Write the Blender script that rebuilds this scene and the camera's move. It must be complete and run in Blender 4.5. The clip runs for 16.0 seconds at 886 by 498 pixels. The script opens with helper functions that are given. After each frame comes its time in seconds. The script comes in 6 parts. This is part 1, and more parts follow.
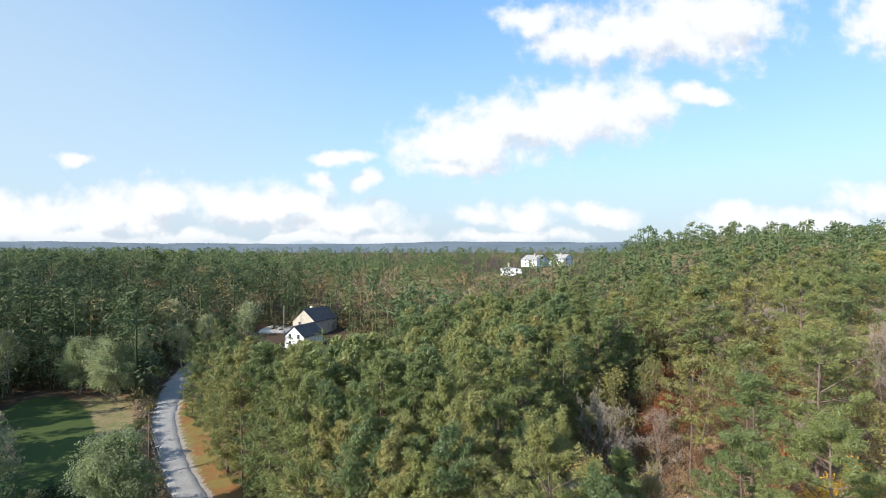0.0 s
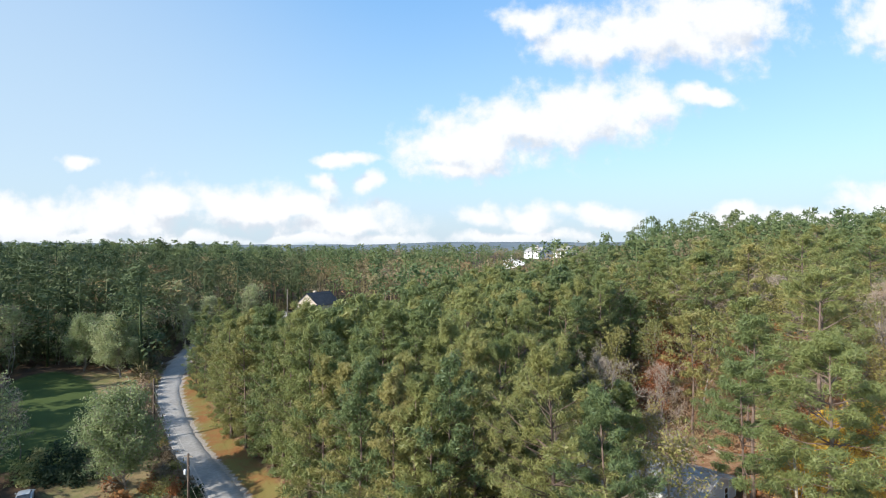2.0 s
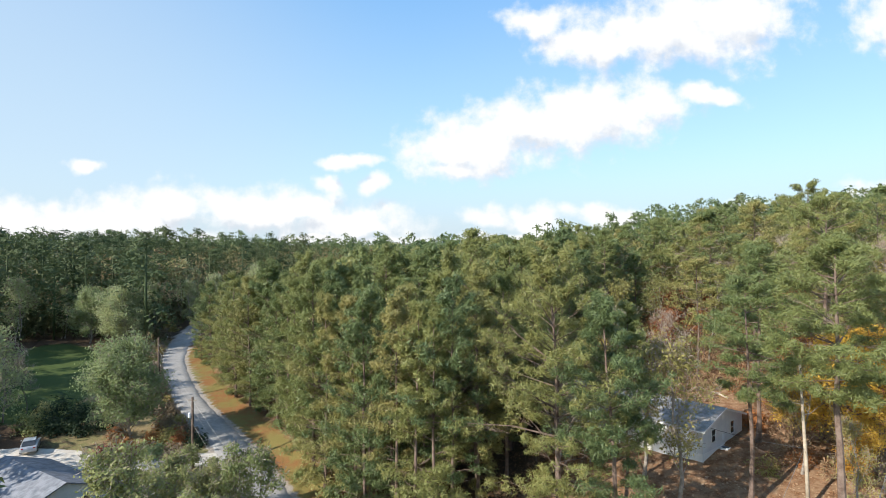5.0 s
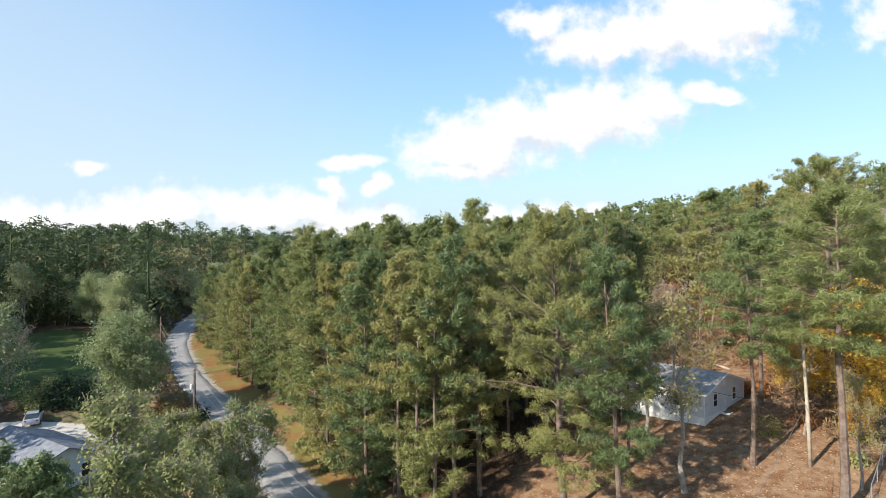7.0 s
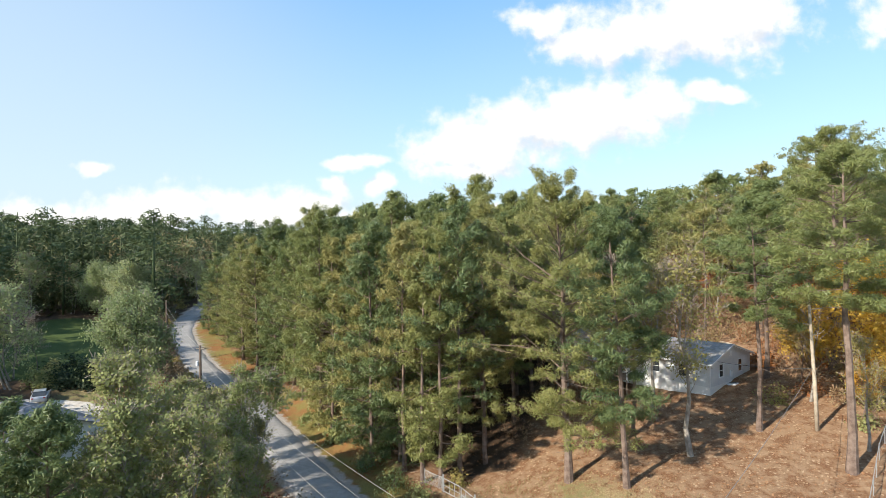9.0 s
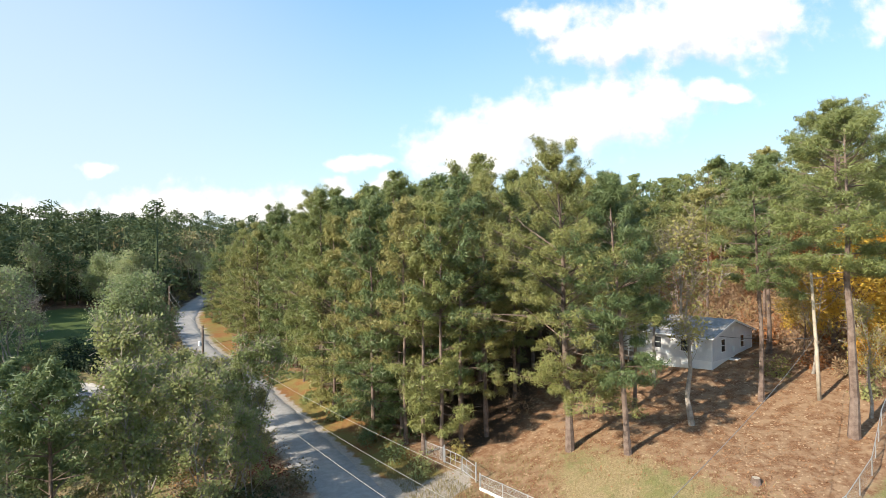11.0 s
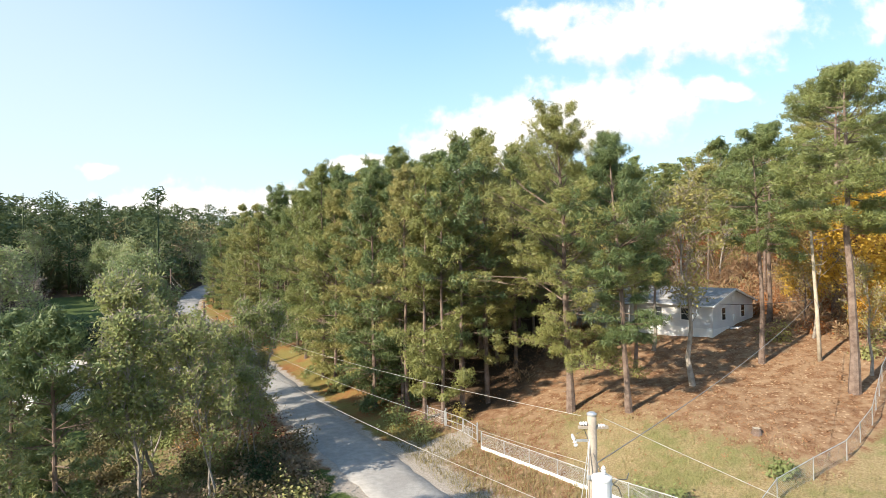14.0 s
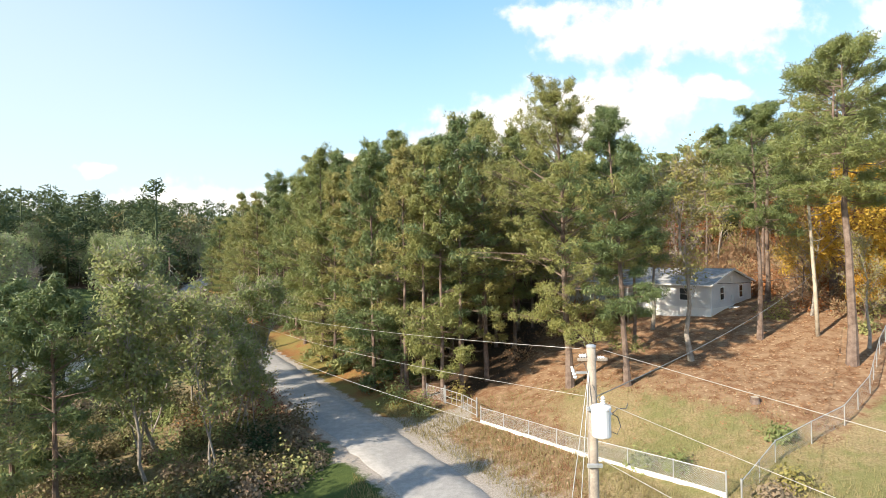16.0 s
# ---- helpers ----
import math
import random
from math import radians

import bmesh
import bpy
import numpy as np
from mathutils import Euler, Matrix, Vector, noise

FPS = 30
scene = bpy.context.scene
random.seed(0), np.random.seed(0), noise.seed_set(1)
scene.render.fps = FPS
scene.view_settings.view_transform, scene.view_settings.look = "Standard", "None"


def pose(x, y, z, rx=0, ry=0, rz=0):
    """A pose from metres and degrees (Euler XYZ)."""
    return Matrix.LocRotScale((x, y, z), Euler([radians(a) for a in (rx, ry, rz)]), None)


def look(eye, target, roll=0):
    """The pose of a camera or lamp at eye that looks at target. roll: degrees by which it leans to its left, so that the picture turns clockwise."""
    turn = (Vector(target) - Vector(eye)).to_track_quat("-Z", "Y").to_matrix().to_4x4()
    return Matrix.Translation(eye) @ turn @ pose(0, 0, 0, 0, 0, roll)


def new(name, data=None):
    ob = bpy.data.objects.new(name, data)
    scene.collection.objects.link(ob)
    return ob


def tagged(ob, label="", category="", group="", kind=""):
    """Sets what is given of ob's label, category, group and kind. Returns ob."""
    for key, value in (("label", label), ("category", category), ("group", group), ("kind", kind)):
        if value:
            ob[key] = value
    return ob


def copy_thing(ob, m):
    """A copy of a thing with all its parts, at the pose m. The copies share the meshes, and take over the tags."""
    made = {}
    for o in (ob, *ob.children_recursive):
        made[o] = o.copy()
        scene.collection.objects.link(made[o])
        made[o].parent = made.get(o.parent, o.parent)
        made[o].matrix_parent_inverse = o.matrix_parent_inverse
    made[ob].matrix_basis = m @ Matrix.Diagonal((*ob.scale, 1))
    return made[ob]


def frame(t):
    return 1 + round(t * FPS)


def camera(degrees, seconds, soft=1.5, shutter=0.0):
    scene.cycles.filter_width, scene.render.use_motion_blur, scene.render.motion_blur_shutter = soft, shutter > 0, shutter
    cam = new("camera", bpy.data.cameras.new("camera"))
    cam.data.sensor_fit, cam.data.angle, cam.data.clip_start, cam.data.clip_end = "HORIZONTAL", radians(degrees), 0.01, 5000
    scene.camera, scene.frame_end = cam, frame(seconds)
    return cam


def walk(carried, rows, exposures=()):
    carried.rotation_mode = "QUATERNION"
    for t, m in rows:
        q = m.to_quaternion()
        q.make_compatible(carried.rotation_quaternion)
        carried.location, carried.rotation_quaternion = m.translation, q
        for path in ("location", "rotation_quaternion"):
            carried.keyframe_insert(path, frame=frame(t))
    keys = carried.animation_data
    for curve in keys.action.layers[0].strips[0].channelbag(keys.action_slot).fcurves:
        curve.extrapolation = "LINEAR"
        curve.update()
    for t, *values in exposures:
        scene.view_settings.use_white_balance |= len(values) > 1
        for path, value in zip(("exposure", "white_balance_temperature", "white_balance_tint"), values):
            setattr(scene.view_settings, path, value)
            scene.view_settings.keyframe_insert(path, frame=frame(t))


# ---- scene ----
cam = camera(78.2, 16.0, soft=0.65)
METRES, EYE, TILT, LEAN, TURN = 26.0, 39.0, 0.0, 0.0, 0.0
ROWS = [
    (0.0, 0.0, 0.0, 0.0, -0.0, 0.0, 0.0),
    (0.5, 0.0006, -0.0054, -0.052, 0.02, 0.02, 0.0),
    (1.0, 0.0012, -0.0106, -0.1084, 0.14, 0.06, 0.05),
    (1.5, 0.0043, -0.0144, -0.1666, 0.25, 0.11, 0.09),
    (2.0, 0.0054, -0.0134, -0.2259, 0.32, 0.15, 0.14),
    (2.5, 0.0035, -0.011, -0.2787, 0.4, 0.2, 0.17),
    (3.0, 0.0023, -0.0117, -0.3274, 0.51, 0.22, 0.23),
    (3.5, 0.0025, -0.0105, -0.3712, 0.57, 0.25, 0.27),
    (4.0, 0.006, -0.008, -0.413, 0.66, 0.25, 0.35),
    (6.5, 0.0196, -0.0079, -0.5942, 1.06, 0.34, 0.5),
    (7.0, 0.0184, -0.0082, -0.6237, 1.1, 0.34, 0.55),
    (7.5, 0.017, -0.0082, -0.6516, 1.16, 0.35, 0.59),
    (8.0, 0.0158, -0.0079, -0.6787, 1.24, 0.36, 0.62),
    (8.5, 0.0149, -0.0086, -0.7048, 1.36, 0.33, 0.67),
    (9.0, 0.0142, -0.0088, -0.7293, 1.5, 0.31, 0.72),
    (11.5, 0.021, -0.0103, -0.8412, 1.87, 0.32, 0.84),
    (12.0, 0.0211, -0.0119, -0.8606, 1.9, 0.3, 0.89),
    (12.5, 0.0208, -0.0135, -0.8791, 1.92, 0.3, 0.92),
    (13.0, 0.0201, -0.0144, -0.8969, 1.93, 0.29, 0.97),
    (13.5, 0.0192, -0.0141, -0.9141, 1.92, 0.28, 0.99),
    (14.0, 0.0185, -0.013, -0.9308, 1.9, 0.27, 1.03),
    (14.5, 0.0177, -0.0121, -0.9476, 1.88, 0.26, 1.06),
    (15.0, 0.0174, -0.0123, -0.9648, 1.84, 0.24, 1.1),
    (15.5, 0.0168, -0.0136, -0.9814, 1.81, 0.2, 1.14),
    (16.0, 0.0162, -0.0151, -0.9974, 1.76, 0.13, 1.17),
]
walk(cam, [(t, pose(0, 0, EYE, TILT, LEAN, TURN) @ pose(METRES * x, METRES * y, METRES * z, 90 + pitch, roll, yaw)) for t, x, y, z, yaw, pitch, roll in ROWS],
     exposures=[(0.0, 0.58, 6350, 10), (4.0, 0.60, 6450, 10), (9.0, 0.74, 6700, 10), (16.0, 0.98, 7150, 11)])

# ---- light: a low November sun from behind and to the side, blue sky with broken cumulus ----
SUN_AZ, SUN_EL = radians(234), radians(31)   # clockwise from +y
to_sun = Vector((math.sin(SUN_AZ) * math.cos(SUN_EL), math.cos(SUN_AZ) * math.cos(SUN_EL), math.sin(SUN_EL)))
sun = new("sun", bpy.data.lights.new("sun", "SUN"))
sun.data.energy, sun.data.angle, sun.data.color = 5.0, radians(0.53), (1.0, 0.93, 0.82)
sun.matrix_world = look(to_sun * 100, (0, 0, 0))


class Nodes:
    """Small helper to write node trees."""

    def __init__(self, tree):
        self.tree = tree

    def add(self, kind, props=None, **inputs):
        n = self.tree.nodes.new(kind)
        props = props or {}
        if "operation" in props:
            n.operation = props["operation"]
        if "clamp" in props:
            n.use_clamp = props["clamp"]
        if "curve" in props:
            n.interpolation_type = props["curve"]
        if "blend" in props:
            n.data_type, n.blend_type = "RGBA", props["blend"]
        if "node_tree" in props:
            n.node_tree = props["node_tree"]
        if "attribute" in props:
            n.attribute_name = props["attribute"]
        for key, value in inputs.items():
            self.put(n, key, value)
        return n

    def put(self, n, key, value):
        sock = n.inputs[int(key[1:])] if key[0] == "i" and key[1:].isdigit() else n.inputs[key.replace("_", " ")]
        if isinstance(value, bpy.types.NodeSocket):
            self.tree.links.new(value, sock)
        else:
            sock.default_value = value

    def math(self, op, a, b=None, c=None, clamp=False):
        n = self.add("ShaderNodeMath", {"operation": op, "clamp": clamp}, i0=a)
        if b is not None:
            self.put(n, "i1", b)
        if c is not None:
            self.put(n, "i2", c)
        return n.outputs[0]

    def smooth(self, value, lo, hi, out_lo=0.0, out_hi=1.0):
        n = self.add("ShaderNodeMapRange", {"curve": "SMOOTHSTEP"}, Value=value, From_Min=lo, From_Max=hi, To_Min=out_lo, To_Max=out_hi)
        return n.outputs[0]

    def mix(self, fac, a, b, blend="MIX"):
        n = self.add("ShaderNodeMix", {"blend": blend})
        self.put(n, "i0", fac)
        self.put(n, "i6", a)
        self.put(n, "i7", b)
        return n.outputs[2]

    def noise(self, vec, scale, detail=4.0, rough=0.55):
        n = self.add("ShaderNodeTexNoise", None, Scale=scale, Detail=detail, Roughness=rough)
        if vec is not None:
            self.put(n, "Vector", vec)
        return n.outputs["Fac"]


def rgb(r, g, b):
    return (r, g, b, 1.0)


# cumulus banks: bearing and height as tangents to the north, half width, half height
CLOUDS = [
    (0.40, 0.405, 0.20, 0.075), (0.53, 0.42, 0.11, 0.085), (0.27, 0.375, 0.10, 0.045), (0.17, 0.425, 0.08, 0.03), (0.82, 0.42, 0.10, 0.07),
    (0.25, 0.245, 0.16, 0.075), (0.04, 0.19, 0.15, 0.065), (0.12, 0.235, 0.12, 0.05), (0.37, 0.255, 0.08, 0.045), (0.47, 0.283, 0.07, 0.02), (0.02, 0.145, 0.10, 0.022),
    (-0.14, 0.122, 0.03, 0.02), (-0.225, 0.125, 0.03, 0.016), (-0.19, 0.16, 0.06, 0.013), (-0.69, 0.172, 0.04, 0.016),
    (-0.52, 0.09, 0.11, 0.05), (-0.62, 0.065, 0.16, 0.045), (-0.38, 0.085, 0.12, 0.04), (-0.80, 0.05, 0.16, 0.05), (-0.28, 0.085, 0.12, 0.035), (-0.18, 0.055, 0.14, 0.035),
    (0.06, 0.068, 0.045, 0.022), (0.15, 0.055, 0.06, 0.03), (0.28, 0.068, 0.10, 0.022), (0.55, 0.05, 0.10, 0.028), (0.70, 0.05, 0.08, 0.022), (0.80, 0.09, 0.09, 0.05),
    (-0.62, 0.02, 0.30, 0.02), (-0.20, 0.018, 0.22, 0.016), (0.12, 0.02, 0.16, 0.018), (0.62, 0.025, 0.20, 0.02),
]


def make_cloud_group():
    """Density of the cumulus at a point (bearing, height, 0)."""
    g = bpy.data.node_groups.new("cumulus", "ShaderNodeTree")
    g.interface.new_socket("Point", in_out="INPUT", socket_type="NodeSocketVector")
    g.interface.new_socket("Density", in_out="OUTPUT", socket_type="NodeSocketFloat")
    k = Nodes(g)
    p = k.add("NodeGroupInput").outputs[0]
    warp = k.add("ShaderNodeTexNoise", None, Vector=p, Scale=8.0, Detail=4.0)
    off = k.add("ShaderNodeVectorMath", {"operation": "MULTIPLY_ADD"}, i0=warp.outputs["Color"], i1=(0.12, 0.08, 0.0), i2=(-0.06, -0.04, 0.0)).outputs[0]
    q = k.add("ShaderNodeVectorMath", {"operation": "ADD"}, i0=p, i1=off).outputs[0]
    best = None
    for cx, cy, a, b in CLOUDS:
        d = k.add("ShaderNodeVectorMath", {"operation": "MULTIPLY_ADD"}, i0=q, i1=(1 / a, 1 / b, 0), i2=(-cx / a, -cy / b, 0)).outputs[0]
        r = k.add("ShaderNodeVectorMath", {"operation": "LENGTH"}, i0=d).outputs["Value"]
        best = r if best is None else k.math("SMOOTH_MIN", best, r, 0.35)
    fine = k.noise(p, 20.0, 7.0, 0.56)
    dens = k.math("ADD", k.math("SUBTRACT", 1.0, best), k.math("MULTIPLY", k.math("SUBTRACT", fine, 0.5), 1.8))
    out = k.add("NodeGroupOutput")
    k.put(out, "i0", dens)
    return g


world = bpy.data.worlds.new("sky")
scene.world = world
world.use_nodes = True
world.node_tree.nodes.clear()
k = Nodes(world.node_tree)
sky = k.add("ShaderNodeTexSky")
sky.sky_type, sky.sun_disc, sky.sun_elevation, sky.sun_rotation = "NISHITA", False, SUN_EL, SUN_AZ
sky.altitude, sky.air_density, sky.dust_density, sky.ozone_density = 200.0, 1.0, 1.6, 1.4
coord = k.add("ShaderNodeTexCoord").outputs["Generated"]
sep = k.add("ShaderNodeSeparateXYZ", None, i0=coord)
ahead = k.math("MAXIMUM", sep.outputs[1], 0.05)
point = k.add("ShaderNodeCombineXYZ", None, X=k.math("DIVIDE", sep.outputs[0], ahead), Y=k.math("DIVIDE", sep.outputs[2], ahead)).outputs[0]
group = make_cloud_group()
here = k.add("ShaderNodeGroup", {"node_tree": group}, i0=point).outputs[0]
above = k.add("ShaderNodeGroup", {"node_tree": group}, i0=k.add("ShaderNodeVectorMath", {"operation": "ADD"}, i0=point, i1=(-0.016, 0.034, 0)).outputs[0]).outputs[0]
front = k.smooth(sep.outputs[1], 0.45, 0.55)
other = k.smooth(k.noise(coord, 3.5, 8.0, 0.6), 0.54, 0.66)
cover = k.math("ADD", k.math("MULTIPLY", k.smooth(here, -0.22, 0.55), front), k.math("MULTIPLY", other, k.math("SUBTRACT", 1.0, front)))
cover = k.math("MULTIPLY", cover, k.smooth(sep.outputs[2], -0.01, 0.03))
shade = k.smooth(k.math("SUBTRACT", above, here), -0.05, 0.75)
cloud = k.mix(shade, rgb(4.6, 4.6, 4.6), rgb(3.3, 3.5, 3.8))
toward = k.add("ShaderNodeVectorMath", {"operation": "DOT_PRODUCT"}, i0=coord, i1=(-0.86, 0.5, 0.0)).outputs["Value"]
veil = k.math("MAXIMUM", k.smooth(sep.outputs[2], 0.0, 0.19, 0.72, 0.0), k.smooth(toward, 0.5, 1.0, 0.0, 0.55))
air = k.add("ShaderNodeValToRGB")
for n, (at, c) in enumerate(((0.0, (0.72, 0.88, 0.97)), (0.12, (0.64, 0.87, 1.0)), (0.25, (0.49, 0.77, 1.0)), (0.42, (0.30, 0.60, 0.98)), (0.85, (0.16, 0.38, 0.75)))):
    e = air.color_ramp.elements[n] if n < 2 else air.color_ramp.elements.new(at)
    e.position, e.color = at, rgb(*c)
k.put(air, "i0", sep.outputs[2])
clear = k.mix(1.0, air.outputs[0], rgb(4.2, 4.2, 4.2), "MULTIPLY")
base = k.mix(0.72, k.mix(1.0, sky.outputs[0], rgb(0.90, 1.18, 1.42), "MULTIPLY"), clear)
base = k.mix(veil, base, rgb(2.9, 3.35, 3.75))
col = k.mix(k.math("MULTIPLY", cover, 0.96), base, cloud)
k.add("ShaderNodeOutputWorld", None, i0=k.add("ShaderNodeBackground", None, Color=col, Strength=0.15).outputs[0])


# ---- materials ----
def material(name):
    m = bpy.data.materials.new(name)
    m.use_nodes = True
    m.node_tree.nodes.clear()
    return m, Nodes(m.node_tree)


def finish(k, color, rough=0.8, metal=0.0, bump=None, bump_dist=0.02, spec=0.3, through_light=0.0):
    b = k.add("ShaderNodeBsdfPrincipled", None, Base_Color=color, Roughness=rough, Metallic=metal)
    b.inputs["Specular IOR Level"].default_value = spec
    if bump is not None:
        k.put(b, "Normal", k.add("ShaderNodeBump", None, Strength=0.8, Distance=bump_dist, Height=bump).outputs[0])
    shader = b.outputs[0]
    if through_light:
        t = k.add("ShaderNodeBsdfTranslucent", None, Color=color)
        shader = k.add("ShaderNodeMixShader", None, i0=through_light, i1=shader, i2=t.outputs[0]).outputs[0]
    k.add("ShaderNodeOutputMaterial", None, i0=shader)


def plain(name, a, b, scale=3.0, rough=0.7, metal=0.0, bump=0.01, spec=0.3):
    """Two colours mixed by grain and blotches of real size."""
    m, k = material(name)
    p = k.add("ShaderNodeTexCoord").outputs["Object"]
    blotch, grain = k.noise(p, scale, 3.0), k.noise(p, scale * 14, 4.0)
    f = k.smooth(k.math("ADD", k.math("MULTIPLY", blotch, 0.65), k.math("MULTIPLY", grain, 0.35)), 0.35, 0.65)
    finish(k, k.mix(f, rgb(*a), rgb(*b)), rough, metal, grain, bump, spec)
    return m


def leafy(name, colors, light=0.25, tint=False, rough=0.65, spec=0.25):
    """Foliage: each leaf or tuft has its own tone, each tree its own cast."""
    m, k = material(name)
    ramp = k.add("ShaderNodeValToRGB")
    if tint:
        cast = k.add("ShaderNodeAttribute", {"attribute": "cast"}).outputs["Fac"]
    else:
        cast = k.add("ShaderNodeObjectInfo").outputs["Random"]
    isle = k.add("ShaderNodeNewGeometry").outputs["Random Per Island"]
    own = 0.82 if tint else 0.72
    f = k.math("ADD", k.math("MULTIPLY", cast, own), k.math("MULTIPLY", isle, 1 - own))
    els = ramp.color_ramp.elements
    while len(els) < len(colors):
        els.new(0.5)
    for i, c in enumerate(colors):
        els[i].position, els[i].color = i / (len(colors) - 1), rgb(*c)
    k.put(ramp, "i0", f)
    finish(k, ramp.outputs[0], rough, spec=spec, through_light=light)
    return m


M_PINE = leafy("pine_needles", [(0.092, 0.14, 0.062), (0.16, 0.20, 0.068), (0.24, 0.25, 0.08), (0.335, 0.275, 0.10)], light=0.30, rough=0.5, spec=0.45)
# valley needles: a darker kind, lowered further to carry the slope's shade
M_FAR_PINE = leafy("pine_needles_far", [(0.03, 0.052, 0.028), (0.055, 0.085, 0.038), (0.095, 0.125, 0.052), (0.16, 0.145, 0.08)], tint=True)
M_GREEN = leafy("green_leaves", [(0.16, 0.20, 0.08), (0.23, 0.27, 0.105), (0.30, 0.32, 0.13), (0.36, 0.33, 0.14)], light=0.42)
M_WILLOW = leafy("silvery_leaves", [(0.21, 0.26, 0.12), (0.28, 0.33, 0.15), (0.34, 0.39, 0.185), (0.40, 0.43, 0.23)], light=0.42)
M_YELLOW = leafy("yellow_leaves", [(0.40, 0.20, 0.03), (0.55, 0.31, 0.045), (0.64, 0.40, 0.06), (0.50, 0.36, 0.08)], light=0.35)
M_RUST = leafy("rust_leaves", [(0.15, 0.05, 0.024), (0.26, 0.09, 0.036), (0.34, 0.15, 0.055), (0.30, 0.20, 0.08)])
M_OLIVE = leafy("olive_leaves", [(0.18, 0.185, 0.07), (0.26, 0.25, 0.088), (0.34, 0.29, 0.10), (0.37, 0.27, 0.095)], light=0.35)
M_TWIG = leafy("bare_twigs", [(0.20, 0.16, 0.13), (0.27, 0.225, 0.185), (0.34, 0.29, 0.24), (0.30, 0.21, 0.15)], light=0.0)
M_FAR_MIX = leafy("hardwood_crowns_far", [(0.22, 0.165, 0.115), (0.34, 0.265, 0.19), (0.27, 0.21, 0.11), (0.15, 0.165, 0.065), (0.31, 0.17, 0.095), (0.24, 0.19, 0.14)], light=0.15, tint=True)
M_BARK = plain("pine_bark", (0.11, 0.075, 0.058), (0.22, 0.165, 0.135), 2.5, 0.95, 0, 0.03)
M_PALE_BARK = plain("pale_bark", (0.19, 0.165, 0.14), (0.34, 0.305, 0.265), 2.0, 0.9, 0, 0.02)
M_GREY_BARK = plain("grey_bark", (0.12, 0.10, 0.085), (0.22, 0.19, 0.16), 2.0, 0.9, 0, 0.02)
M_DEAD = plain("weathered_wood", (0.32, 0.27, 0.21), (0.48, 0.42, 0.33), 2.0, 0.85, 0, 0.01)
# darker copy of the olive leaves, the thicket's shade put into the colour
M_THICKET = leafy("thicket_leaves", [(0.085, 0.08, 0.035), (0.135, 0.12, 0.05), (0.18, 0.14, 0.065), (0.12, 0.125, 0.05)], light=0.25)
M_SLOPE_BUSH = leafy("rusty_undergrowth", [(0.17, 0.07, 0.035), (0.28, 0.12, 0.05), (0.38, 0.26, 0.16), (0.24, 0.21, 0.09), (0.33, 0.16, 0.07)], light=0.3, tint=True)
M_FAR_BUSH = leafy("undergrowth_leaves", [(0.09, 0.06, 0.035), (0.14, 0.10, 0.05), (0.10, 0.105, 0.045), (0.06, 0.075, 0.03), (0.19, 0.10, 0.045)], light=0.2, tint=True)
M_DARK_LEAF = leafy("dark_evergreen_leaves", [(0.02, 0.035, 0.015), (0.03, 0.05, 0.02), (0.045, 0.07, 0.025)], light=0.2)
M_RED_LEAF = leafy("dark_red_leaves", [(0.10, 0.02, 0.018), (0.16, 0.035, 0.025), (0.20, 0.06, 0.04)], light=0.25)
M_BRUSH = leafy("dry_brush", [(0.15, 0.11, 0.07), (0.22, 0.17, 0.11), (0.29, 0.225, 0.15), (0.26, 0.15, 0.09)], light=0.25)
# hill needles paler and greyer: distance haze is put into their base colour
M_HILL_PINE = leafy("pine_needles_hills_hazed", [(0.065, 0.105, 0.052), (0.105, 0.15, 0.062), (0.15, 0.185, 0.072), (0.20, 0.19, 0.09)], tint=True)


# ---- mesh helpers ----
def mesh_object(name, verts, faces, mat, parent=None, label="", smooth=False):
    me = bpy.data.meshes.new(name)
    me.from_pydata(np.asarray(verts, float).tolist() if isinstance(verts, np.ndarray) else verts, [], faces.tolist() if isinstance(faces, np.ndarray) else faces)
    me.materials.append(mat)
    if smooth:
        me.polygons.foreach_set("use_smooth", [True] * len(me.polygons))
    me.update()
    ob = new(name, me)
    if parent is not None:
        ob.parent = parent
    if label:
        tagged(ob, label)
    return ob


def part(name, bm, mat, parent, label="", smooth=False):
    """Links a bmesh as one mesh object under a thing or a part."""
    me = bpy.data.meshes.new(name)
    bm.to_mesh(me)
    bm.free()
    me.materials.append(mat)
    if smooth:
        me.polygons.foreach_set("use_smooth", [True] * len(me.polygons))
    ob = new(name, me)
    ob.parent = parent
    if label:
        tagged(ob, label)
    return ob


def boxes(*specs, bevel=0.0):
    """A bmesh of boxes (x0, x1, y0, y1, z0, z1), edges softened."""
    bm = bmesh.new()
    for x0, x1, y0, y1, z0, z1 in specs:
        m = Matrix.LocRotScale(((x0 + x1) / 2, (y0 + y1) / 2, (z0 + z1) / 2), None, (x1 - x0, y1 - y0, z1 - z0))
        bmesh.ops.create_cube(bm, size=1.0, matrix=m)
    if bevel:
        bmesh.ops.bevel(bm, geom=bm.edges[:], offset=bevel, segments=1, affect="EDGES")
    return bm


